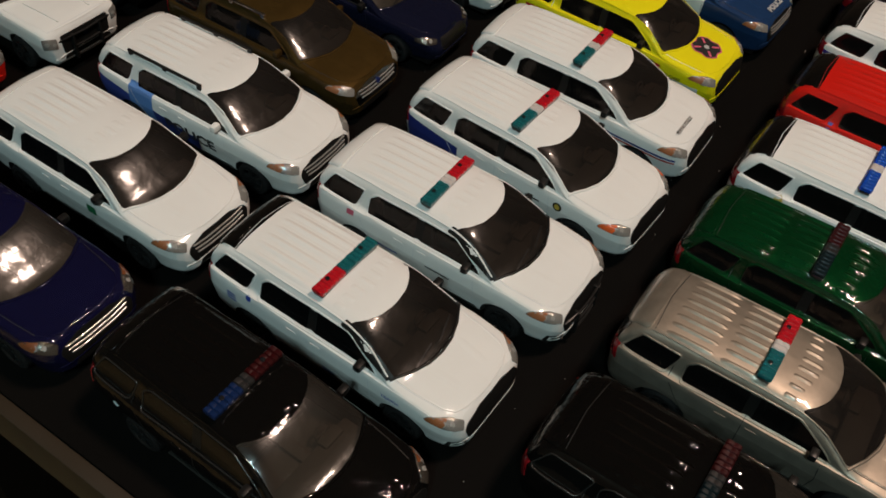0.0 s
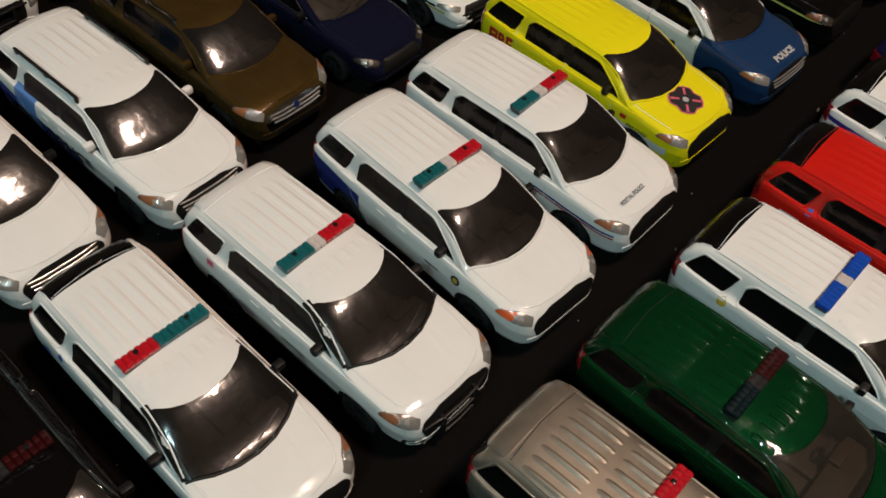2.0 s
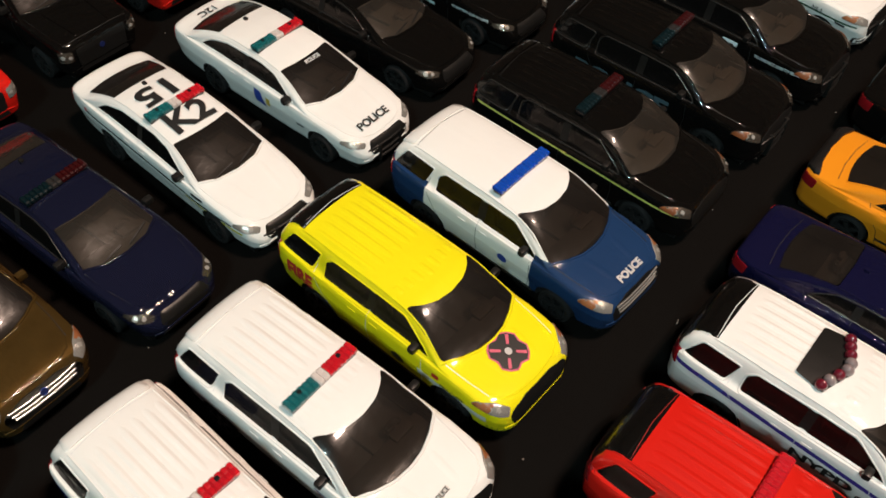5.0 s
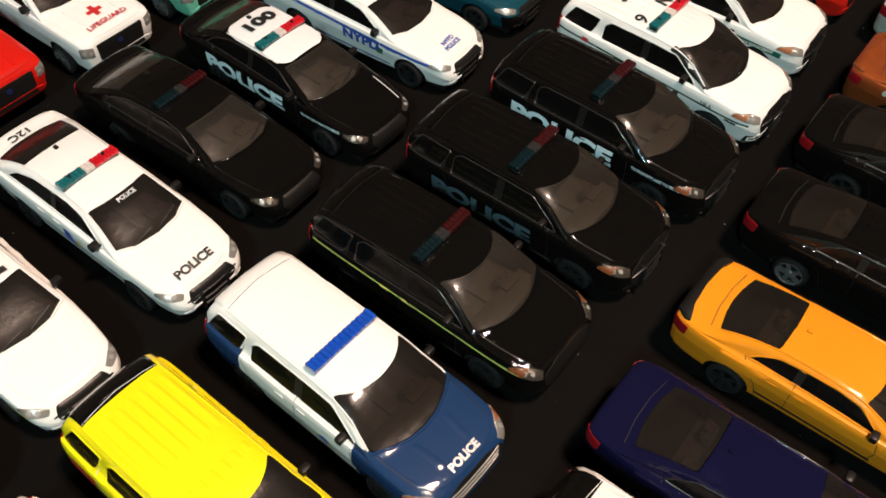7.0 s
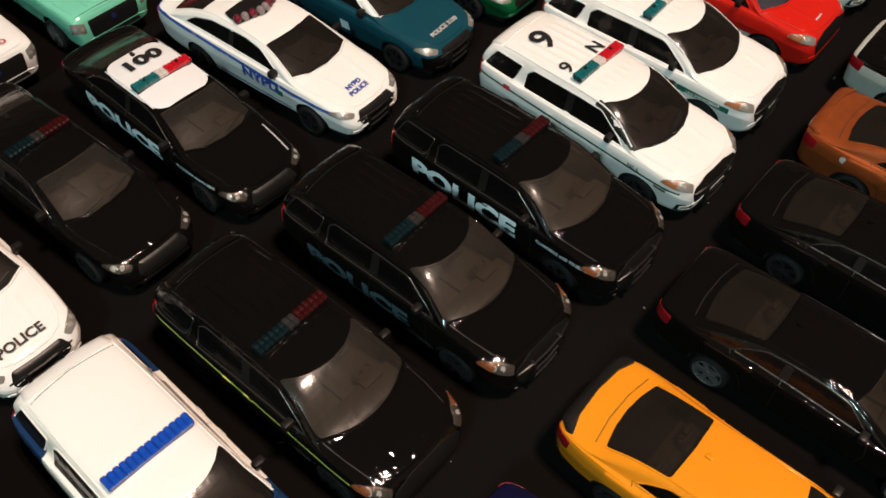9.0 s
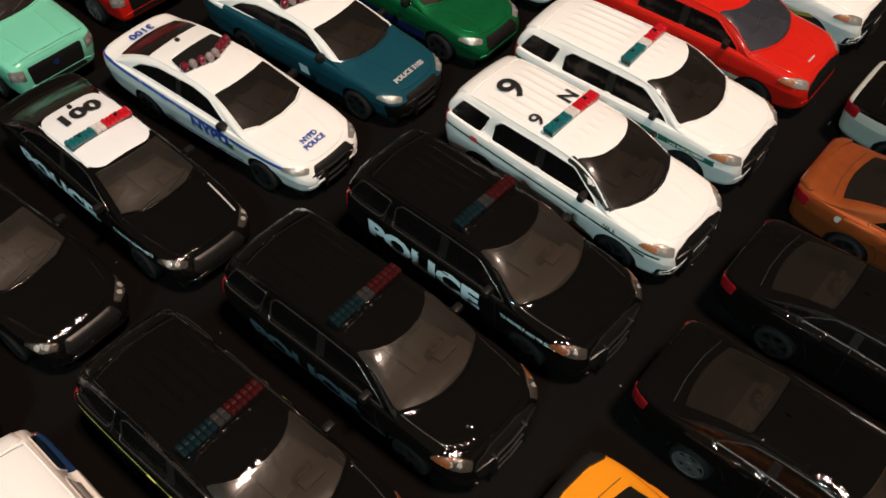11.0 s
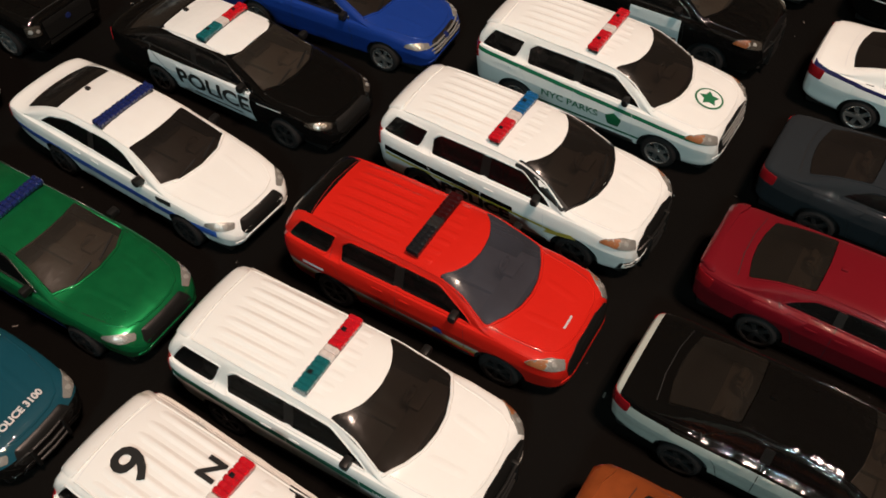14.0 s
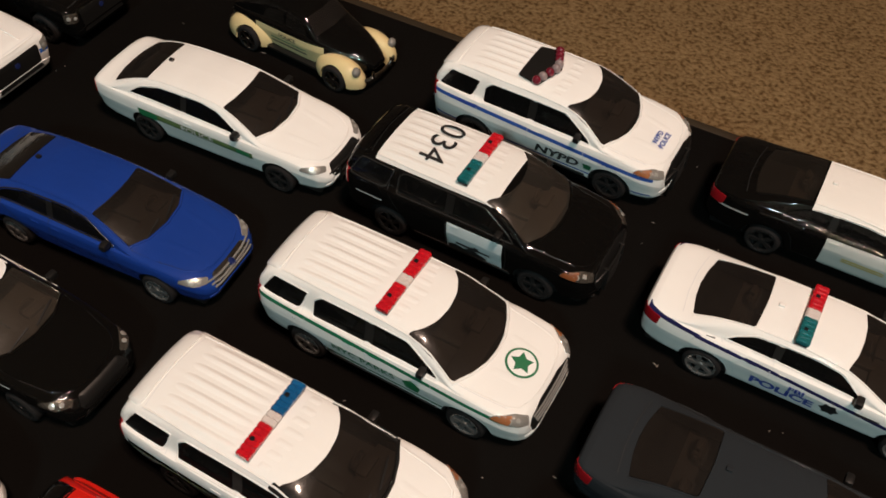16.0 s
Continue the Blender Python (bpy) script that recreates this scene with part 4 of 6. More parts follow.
KITS = {"suv": suv_kit(), "taurus": taurus_kit(), "charger": charger_kit(), "truck": truck_kit()}
for kind, k in KITS.items():
    k["windscreen_outline"], k["grille_mid"] = [(OUTLINES[kind][0], 0)], OUTLINES[kind][1]
    k["side_meshes"], k["interior"] = side_meshes(k), interior_meshes(*CABINS[kind])
    k["lamps"] = [patch("headlight", [(u * s * -1, v) for u, v in k["lamp_shape"]], k["tree"], corner(s, 1), (k["lamp_at"][0], s * k["lamp_at"][1], k["lamp_at"][2]), off=0.2, step=1.0, r=0.5) for s in (-1, 1)]
    mu, mv = sum(u for u, v in k["lamp_shape"]) / 6, sum(v for u, v in k["lamp_shape"]) / len(k["lamp_shape"])
    k["reflectors"] = [[patch("reflector", disc(s * -1 * (mu + du), mv - du * 0.15, r, 12), k["tree"], corner(s, 1), (k["lamp_at"][0], s * k["lamp_at"][1], k["lamp_at"][2]), off=0.26, step=0.5, r=0, skirt=0.15) for du, r in ((-0.9, 0.75), (1.3, 0.6))] for s in (-1, 1)]
    k["signals"] = [patch("turn_signal", [(s * -1 * u, v) for u, v in (((-5.4, 1.7), (-2.0, -0.1), (-0.4, 2.0), (-4.5, 2.6)) if kind == "suv" else ((-3.6, 1.4), (-1.4, 0.6), (-0.6, 1.8), (-2.8, 2.2)))], k["tree"], corner(s, 1), (k["lamp_at"][0], s * k["lamp_at"][1], k["lamp_at"][2]), off=0.34, step=1.0, r=0.4) for s in (-1, 1)]
    k["tails"] = [patch("tail_light", [(u * s, v) for u, v in k["tail_shape"]], k["tree"], corner(s, -1, 0.2), (k["tail_at"][0], s * k["tail_at"][1], k["tail_at"][2]), off=0.2, step=1.0, r=0.5) for s in (-1, 1)]
    (rear, front) = [pts for n, pts in k["side"] if "door" in n]
    gap0, gap1 = max(x for x, z in rear), min(x for x, z in front)
    low, high = max(min(z for x, z in rear), min(z for x, z in front)) + 0.15, min(max(z for x, z in rear), max(z for x, z in front)) - 0.15
    pillar = [(gap0 - 0.6, low), (gap1 + 0.6, low), (gap1 + 0.6, high), (gap0 - 0.6, high)]
    k["pillars"] = [patch("door_pillar", pillar if v is SIDE_R else mirrored(pillar), k["tree"], v, r=0, step=1.4, off=0.17) for v in (SIDE_R, SIDE_L)]
    k["handles"] = []
    for x in (gap0 - 4.6, gap1 + 1.8):
        pts = [(x - 1.5, low - 3.1), (x + 1.5, low - 3.1), (x + 1.5, low - 2.4), (x - 1.5, low - 2.4)]
        k["handles"] += [patch("door_handle", pts if v is SIDE_R else mirrored(pts), k["tree"], v, r=0.3, step=1.4, off=0.16, skirt=0.35) for v in (SIDE_R, SIDE_L)]
    base = max(x for x, y in k["windscreen_outline"])
    k["wipers"] = []
    for y0, y1, dx in ((1.5, 9.0, 2.4), (-8.0, -0.5, 1.0)):
        k["wipers"].append(patch("wiper", [(base - 1.2, y0 - 0.1), (base - 0.8, y0 + 0.2), (base - dx - 0.9, y1 + 0.2), (base - dx - 1.3, y1)], k["tree"], TOP, r=0, step=1.5, off=0.35, skirt=0.25))
    fx, fy, fz = k["lamp_at"]
    recess = ((-3.2, -1.5), (2.0, -1.5), (2.6, 1.3), (-2.6, 1.5))
    lip = ((1.6, -0.85), (-2.0, -0.85), (-1.8, 0.8), (1.0, 0.8), (1.0, 0.45), (-1.2, 0.45), (-1.4, -0.5), (1.6, -0.55))
    k["fog_recess"] = [patch("fog_recess", [(s * -1 * u, v) for u, v in recess], k["tree"], corner(s, 1, 0.05), (fx + 1.2, s * (fy - 2.2), fz * 0.5), off=0.08, step=1.0, r=0.4) for s in (-1, 1)]
    k["fog_lip"] = [patch("bumper_lip", [(s * -1 * u, v) for u, v in lip], k["tree"], corner(s, 1, 0.05), (fx + 1.2, s * (fy - 2.2), fz * 0.5), off=0.16, step=1.0, r=0, skirt=0.1) for s in (-1, 1)]
    ws = {"suv": ((22.6, 14.0), (6.6, 11.5))}.get(kind)
    k["posts"] = [patch("windscreen_post", [(ws[0][0] + 0.6, s * (ws[0][1] - 0.6)), (ws[0][0] - 0.8, s * (ws[0][1] + 1.0)), (ws[1][0] - 0.6, s * (ws[1][1] + 0.9)), (ws[1][0] + 0.4, s * (ws[1][1] - 0.4))], k["tree"], TOP, off=0.18, step=1.4, r=0.2) for s in (-1, 1)] if ws else []
    front = WINDSCREEN_BASE[kind]
    chin = {"suv": (8.9, 12.4), "taurus": (7.0, 10.6), "charger": (7.4, 11.2), "truck": (8.7, 13.0)}[kind]
    k["mouldings"] = [("cowl_lip", bead("cowl_lip", k["tree"], TOP, front, 0.42)), ("bumper_crease", bead("bumper_crease", k["tree"], FRONT, [(-chin[1], chin[0] - 0.8), (-chin[1] * 0.7, chin[0]), (chin[1] * 0.7, chin[0]), (chin[1], chin[0] - 0.8)], 0.3))]
    edge = [(x, y) for x, y in HOOD_EDGE[kind]] + [(x, -y) for x, y in reversed(HOOD_EDGE[kind][:-1])]
    k["mouldings"].append(("hood_edge", bead("hood_edge", k["tree"], TOP, edge, 0.3, sink=0.55)))
    for view, flip in ((SIDE_R, 1), (SIDE_L, -1)):
        rear, front_w = [pts for n, pts in k["side"] if "door" in n]
        outlines = [[rear[0]] + front_w[1:] + rear[3:]] + [pts for n, pts in k["side"] if "door" not in n]
        for pts in outlines:
            cx, cz = sum(x for x, z in pts) / len(pts), sum(z for x, z in pts) / len(pts)
            grown = [(x + (0.45 if x > cx else -0.45), z + (0.35 if z > cz else -0.4)) for x, z in pts]
            k["mouldings"].append(("window_frame", bead("window_frame", k["tree"], view, [(x * flip, z) for x, z in rounded(grown, 0.9)], 0.26, True)))
    for s in (-1, 1):
        k["mouldings"].append(("roof_gutter", bead("roof_gutter", k["tree"], TOP, [(x, s * y) for x, y in GUTTER[kind]], 0.28)))
    x0, x1 = k["wheels"][1] + k["wheel_r"] + 2.4, k["wheels"][0] - k["wheel_r"] - 2.4
    rocker = [(x0, 3.6), (x1, 3.6), (x1 - 0.4, 6.4), (x0 + 0.4, 6.4)]
    k["rockers"] = [patch("rocker_panel", rocker if v is SIDE_R else mirrored(rocker), k["tree"], v, r=0.5, step=1.6, off=0.25, skirt=0.4) for v in (SIDE_R, SIDE_L)] if kind == "suv" else []
    k["badge"] = patch("badge", disc(0, (k["grille_mid"]), 1.0, 14), k["tree"], FRONT, off=0.45, step=1.2, r=0)
    x, y, z = k["mirror"]
    k["mirrors"] = [mirror_mesh(x, y, z, s) for s in (-1, 1)]
    x0, x1, half, z0, z1 = k["chassis"]
    k["chassis_mesh"] = mesh_from("chassis", box(bmesh.new(), x0, x1, -half, half, z0, z1, 0.8))
    k["grille_bars"] = [bead("grille_bar", k["tree"], FRONT, [(-9.6 + 0.4 * j, zz + 0.3), (-5, zz), (5, zz), (9.6 - 0.4 * j, zz + 0.3)], 0.36, sink=-0.3) for j, zz in enumerate(GRILLE_BARS[kind])]


# ---- light bars ----
def lens_mesh(y0, y1, deep=3.6, high=1.7):
    """One moulded lens with shallow cross grooves."""
    cells = max(2, round((y1 - y0) / 1.5))
    bm, rings = bmesh.new(), []
    for k in range(cells):
        a, b = y0 + (y1 - y0) * k / cells, y0 + (y1 - y0) * (k + 1) / cells
        tall = high - 0.1 * (k % 2)
        for y, h, d in ((a + 0.03, tall - 0.3, 0.88), (a + 0.3, tall, 1.0), (b - 0.3, tall, 1.0), (b - 0.03, tall - 0.3, 0.88)):
            half = deep / 2 * d
            rings.append([bm.verts.new((x, y, z)) for x, z in ((-half, 0.35), (half, 0.35), (half, h - 0.45), (half - 0.4, h - 0.05), (0.5, h), (0, h - 0.14), (-0.5, h), (-half + 0.4, h - 0.05), (-half, h - 0.45))])
    for u, v in zip(rings, rings[1:]):
        for k in range(9):
            bm.faces.new((u[k], u[(k + 1) % 9], v[(k + 1) % 9], v[k]))
    bm.faces.new(rings[0])
    bm.faces.new(list(reversed(rings[-1])))
    return mesh_from("lens", bm, angle=30)


PIN = mesh_from("pin", box(bmesh.new(), -0.55, 0.55, -0.55, 0.55, 1.2, 1.86, 0.2))
BAR_BASE = mesh_from("bar_base", box(bmesh.new(), -1.5, 1.5, -10.6, 10.6, -0.9, 0.3, 0.2))
LENS = [lens_mesh(-10.9 + 21.8 * a / 10, -10.9 + 21.8 * b / 10) for a, b in ((0, 2.1), (2.1, 4.2), (4.2, 5.8), (5.8, 7.9), (7.9, 10))]
PATTERNS = {"tr": ("teal", "teal", "clear", "red", "red"), "rt": ("red", "red", "teal", "teal", "teal"), "blue": ("blue",) * 5, "bcb": ("blue", "blue", "clear", "blue", "blue"), "rr": ("red", "red", "clear", "red", "red"),
            "red": ("red",) * 5, "nr": ("teal_dim", "teal_dim", "clear_dim", "red_dim", "red_dim"), "kr": ("smoke", "smoke", "clear_dim", "red_dim", "red_dim"), "rb": ("red", "red", "clear", "azure", "azure"), "navy": ("navy",) * 5, "br": ("blue_dim", "blue_dim", "clear_dim", "red_dim", "red_dim")}


def light_bar(car, pattern, x=0.0, wide=1.0):
    base = part("light_bar", BAR_BASE, M["smoke"], car["root"])
    base.matrix_basis = Matrix.Translation((x * MM, 0, (car["kit"]["roof"] + 0.1) * MM)) @ Matrix.Diagonal((1, wide, 1, 1))
    if pattern in ("tr", "rt", "rr", "rb", "br"):
        for y in (-6.4, 6.4):
            pin = part("pin", PIN, M["smoke"], base)
            pin.location = (-0.0004, y * MM, 0)
    for me, c in zip(LENS, PATTERNS[pattern]):
        part("lens", me, M[c], base, {"red": "red plastic lens", "teal": "teal plastic lens", "blue": "blue plastic lens", "clear": "clear plastic lens", "navy": "dark blue lens", "smoke": "smoked black lens", "azure": "azure blue lens", "blue_dim": "dark blue lens", "red_dim": "dark red lens", "teal_dim": "dark teal lens", "clear_dim": "smoky clear lens"}[c])


def beacon_row(car, x):
    """A black base with a V of small red and clear domes."""
    z = car["kit"]["roof"]
    print_shape(car, [(x - 6.5, -8.2), (x + 1.0, -9.6), (x + 4.6, 0), (x + 1.0, 9.6), (x - 6.5, 8.2)], "trim", "top", 0.62, "beacon_base", 0.6)
    for i, y in enumerate((-8.4, -6.0, -3.4, -1.0, 1.4, 3.8, 6.2, 8.4)):
        bm = bmesh.new()
        ball(bm, (x + 3.4 - abs(y) * 0.42, y, z + 1.3 - abs(y) * 0.09), (1.6, 1.35, 1.8), 12)
        part("beacon", mesh_from("beacon", bm), M["dome_clear" if i in (1, 3, 4) else "dome_red"], car["root"])


def make_car(name, kit, at, label, body, bar=None, category="toy car", group="model cars on the table", rim="rim_dark", glass="glass", bull=False, lamp="lamp", signal=False, grille="trim",
             mirrors="trim", ribs=True, seam="seam_light", chrome=False, bar_x=0.0, black_posts=False):
    k = KITS[kit]
    signal = signal or kit == "suv"
    dark = body in (P["black"], P["stripe_black"], P["taurus_white_roof"], P["taurus_white_door"], P["black_white_roof"], P["navy"], P["midnight"])
    lamp = "lamp_dark" if dark else lamp
    trimmed = dark or (kit == "taurus" and seam == "seam" and not bull)
    root = new(name)
    root.empty_display_size = 0.02
    root.matrix_world = pose((at[0] - bar_x) * MM, at[1] * MM, 0, 0, 0, at[2])
    tagged(root, label, category, group)
    car = {"root": root, "kit": k, "tree": k["tree"]}
    part("body", k["body"], body, root)
    part("chassis", k["chassis_mesh"], M["trim"], root, "black plastic base")
    part("windscreen", k["windscreen"], M[glass], root, "dark tinted windscreen")
    part("rear_window", k["rear_window"], M[glass], root)
    floor_me, seat_mes, wheel_me = k["interior"]
    tub = part("cabin_floor", floor_me, M["interior"], root, "grey-brown moulded cabin floor and dashboard")
    for me in seat_mes:
        part("seat", me, M["interior"], tub)
    part("steering_wheel", wheel_me, M["interior"], tub)
    for n, me in k["side_meshes"]:
        part(n, me, M["glass_side"], root)
    part("grille", k["grille"], M[grille], root)
    part("air_intake", k["intake"], M["trim"], root)
    for rf in k["reflectors"]:
        for bulb in rf:
            part("reflector", bulb, M["lamp_glass"], root, "small clear reflector")
    for me, lip in zip(k["fog_recess"], k["fog_lip"]):
        if black_posts:
            part("fog_recess", me, M["trim"], root)
            part("bumper_lip", lip, body, root)
    for n, me in k["mouldings"]:
        part(n, me, M["trim"] if black_posts and n == "cowl_lip" else M["frame"] if n == "window_frame" and trimmed else body, root)
    for me in k["rockers"]:
        part("rocker_panel", me, M["cladding"], root, "dark grey lower cladding")
    for me, sg, tl, mi in zip(k["lamps"], k["signals"], k["tails"], k["mirrors"]):
        part("headlight", me, M[lamp], root)
        if signal:
            part("turn_signal", sg, M[signal if isinstance(signal, str) else "amber_dim" if dark else "amber"], root, "amber plastic corner lamp")
        part("tail_light", tl, M["tail"], root)
        part("mirror", mi, M[mirrors] if isinstance(mirrors, str) else mirrors, root)
    part("panel_seams", k["seams"], M[seam], root)
    for me in k["pillars"]:
        part("door_pillar", me, M["trim"], root)
    for me in k["handles"]:
        part("door_handle", me, body, root)
    for me in k["wipers"] if black_posts or kit != "suv" else ():
        part("wiper", me, M["trim"], root)
    if kit == "truck" or grille == "chrome":
        part("badge", k["badge"], M["badge"], root, "small dark blue oval badge")
    if ribs:
        for me in k["strong_ribs"] if ribs == "strong" else k["ribs"]:
            part("roof_rib", me, body, root)
    for me in k["hood_ribs"]:
        part("hood_crease", me, body, root)
    for key in ("fender",):
        for me in k.get(key, ()):
            part("haunch", me, body, root)
    if kit in ("taurus", "charger"):
        ax = {"taurus": -15.2, "charger": -7.6}[kit]
        part("antenna", mesh_from("antenna", box(bmesh.new(), ax - 0.8, ax + 0.8, -0.6, 0.6, k["roof"] - 1.2, k["roof"] + (0.1 if kit == "taurus" else 0.45), 0.3)), M["trim"] if kit == "taurus" else body, root)
    if "roof_lip" in k:
        part("roof_spoiler", k["roof_lip"], body, root)
    if black_posts:
        for me in k["posts"]:
            part("windscreen_post", me, M["trim"], root)
    if chrome:
        for me in k["grille_bars"]:
            part("grille_bar", me, M["bright"], root, "bright chrome grille bar")
    if bull:
        part("bull_bar", k["bull_bar"], M["trim"], root, "black push bar")
    tyre, rim_me = k["wheel"]
    for wx in k["wheels"]:
        for s in (-1, 1):
            w = part("wheel", tyre, M["rubber"], root)
            w.matrix_basis = pose(wx * MM, s * k["track"] * MM, k["wheel_r"] * MM, 0, (wx * 37) % 60, 180 if s > 0 else 0)
            part("rim", rim_me, M[rim], w)
    if bar:
        light_bar(car, bar, bar_x, wide=1.0 if kit == "suv" else 0.93)
    return car

# ---- the room and the table ----
def slab(name, x0, x1, y0, y1, z0, z1, material, bevel=0.0, parent=None):
    me = mesh_from(name, box(bmesh.new(), x0, x1, y0, y1, z0, z1, bevel), smooth=bool(bevel))
    ob = new(name, me)
    me.materials.append(material)
    ob.parent = parent
    return ob


def carpet_material():
    m, n, l, p = nodes_of("speckled_carpet")
    a, b = texture_noise(n, l, 135.0, 5.0), texture_noise(n, l, 9.0, 5.0)
    r = n.new("ShaderNodeValToRGB")
    r.color_ramp.elements[0].position, r.color_ramp.elements[1].position = 0.34, 0.66
    r.color_ramp.elements[0].color, r.color_ramp.elements[1].color = (0.19, 0.105, 0.042, 1), (0.52, 0.34, 0.165, 1)
    e = r.color_ramp.elements.new(0.48)
    e.color = (0.40, 0.25, 0.115, 1)
    l.new(a.outputs["Fac"], r.inputs["Fac"])
    mix = n.new("ShaderNodeMix")
    mix.data_type, mix.blend_type = "RGBA", "MULTIPLY"
    mix.inputs["Factor"].default_value = 0.5
    l.new(r.outputs["Color"], mix.inputs["A"])
    l.new(ramp(n, l, b.outputs["Fac"], 0.55, 1.25), mix.inputs["B"])
    l.new(mix.outputs["Result"], p.inputs["Base Color"])
    p.inputs["Roughness"].default_value = 0.95
    p.inputs["Specular IOR Level"].default_value = 0.1
    bump = n.new("ShaderNodeBump")
    bump.inputs["Strength"].default_value, bump.inputs["Distance"].default_value = 0.8, 0.006
    l.new(a.outputs["Fac"], bump.inputs["Height"])
    l.new(bump.outputs["Normal"], p.inputs["Normal"])
    return m


def table_material():
    m, n, l, p = nodes_of("black_table_top")
    a, b = texture_noise(n, l, 700.0, 4.0), texture_noise(n, l, 14.0, 6.0)
    base = n.new("ShaderNodeMix")
    base.data_type = "RGBA"
    l.new(b.outputs["Fac"], base.inputs["Factor"])
    base.inputs["A"].default_value, base.inputs["B"].default_value = (0.0026, 0.0023, 0.0021, 1), (0.0066, 0.0058, 0.0051, 1)
    l.new(base.outputs["Result"], p.inputs["Base Color"])
    l.new(ramp(n, l, b.outputs["Fac"], 0.5, 0.75), p.inputs["Roughness"])
    p.inputs["Specular IOR Level"].default_value = 0.02
    bump = n.new("ShaderNodeBump")
    bump.inputs["Strength"].default_value, bump.inputs["Distance"].default_value = 0.25, 0.0003
    l.new(a.outputs["Fac"], bump.inputs["Height"])
    l.new(bump.outputs["Normal"], p.inputs["Normal"])
    return m


CARPET, TABLE = carpet_material(), table_material()
WALL = plain("matt_wall_paint", (0.22, 0.18, 0.14), 0.9, bump=0.2, scale=30)
CEILING = plain("matt_ceiling_paint", (0.25, 0.235, 0.21), 0.95, bump=0.3, scale=40)
WOOD = plain("brown_edge_wood", (0.022, 0.014, 0.006), 0.55, bump=0.3, scale=50)

tagged(slab("floor", -2400, 2400, -1800, 3000, -790, -750, CARPET), "beige and brown speckled pile carpet", "carpet", kind="structure")
tagged(slab("ceiling", -2400, 2400, -1800, 3000, CEILING_Z * 1000, CEILING_Z * 1000 + 60, CEILING), "matt off-white ceiling", "ceiling", kind="structure")
tagged(slab("wall_east", 2400, 2500, -1900, 3100, -790, CEILING_Z * 1000 + 60, WALL), "matt beige wall", "wall", kind="structure")
tagged(slab("wall_west", -2500, -2400, -1900, 3100, -790, CEILING_Z * 1000 + 60, WALL), "matt beige wall", "wall", kind="structure")
tagged(slab("wall_north", -2400, 2400, 3000, 3100, -790, CEILING_Z * 1000 + 60, WALL), "matt beige wall", "wall", kind="structure")
tagged(slab("wall_south", -2400, 2400, -1900, -1800, -790, CEILING_Z * 1000 + 60, WALL), "matt beige wall", "wall", kind="structure")
table = new("table")
tagged(table, "long black-topped table with a thin brown wooden edge", "table")
X0, X1, Y0, Y1 = -262, 160, 48.3, 793
slab("tabletop", X0, X1, Y0, Y1, -19, 0, TABLE, 0.8, table)
for x0, x1, y0, y1 in ((X0 - 4, X1 + 4, Y0 - 4, Y0), (X0 - 4, X1 + 4, Y1, Y1 + 4), (X0 - 4, X0, Y0, Y1), (X1, X1 + 4, Y0, Y1)):
    tagged(slab("edge_strip", x0, x1, y0, y1, -19, -0.6, WOOD, 0.6, table), "brown wooden edging")
for x in (X0 + 40, X1 - 40):
    for y in (Y0 + 40, Y1 - 40):
        slab("leg", x - 20, x + 20, y - 20, y + 20, -750, -19, TABLE, 3, table)



def ceiling_light(place, bulbs, label):
    """A chrome canopy with arms, each with a dark cup shade over its bulb."""
    fixture = new("ceiling_light")
    fixture.location = (place[0], place[1], CEILING_Z)
    tagged(fixture, label, "ceiling light", "ceiling lights")
    bm = bmesh.new()
    vs, fs = lathe_y([(0, 70), (-12, 66), (-20, 30), (-22, 10)], 24)
    vv = [bm.verts.new((x, z, y)) for x, y, z in vs]
    for f in fs:
        bm.faces.new([vv[i] for i in f])
    part("canopy", mesh_from("canopy", bm), M["chrome"], fixture)
    for bx, by, bz in bulbs:
        dx, dy, z0 = (bx - place[0]) * 1000, (by - place[1]) * 1000, (bz - CEILING_Z) * 1000
        bm = tube(bmesh.new(), [(0, 0, -18), (0, 0, z0 + 160), (dx * 0.6, dy * 0.6, z0 + 110), (dx, dy, z0 + 80), (dx, dy, z0 + 45)], 6, 10)
        part("arm", mesh_from("arm", bm), M["chrome"], fixture)
        bm = bmesh.new()
        vs, fs = lathe_y([(65, 10), (58, 26), (18, 40), (-12, 44), (-12, 42), (18, 38), (56, 24)], 24)
        vv = [bm.verts.new((x + dx, z + dy, y + z0)) for x, y, z in vs]
        for f in fs[:-1]:
            bm.faces.new([vv[i] for i in f])
        part("shade", mesh_from("shade", bm), M["trim"], fixture, "dark metal cup shade")


ceiling_light(LAMP, BULBS, "four-bulb ceiling light with bare warm bulbs")
ceiling_light((0.55, -1.05), COOL, "three-bulb ceiling light with cool white bulbs")

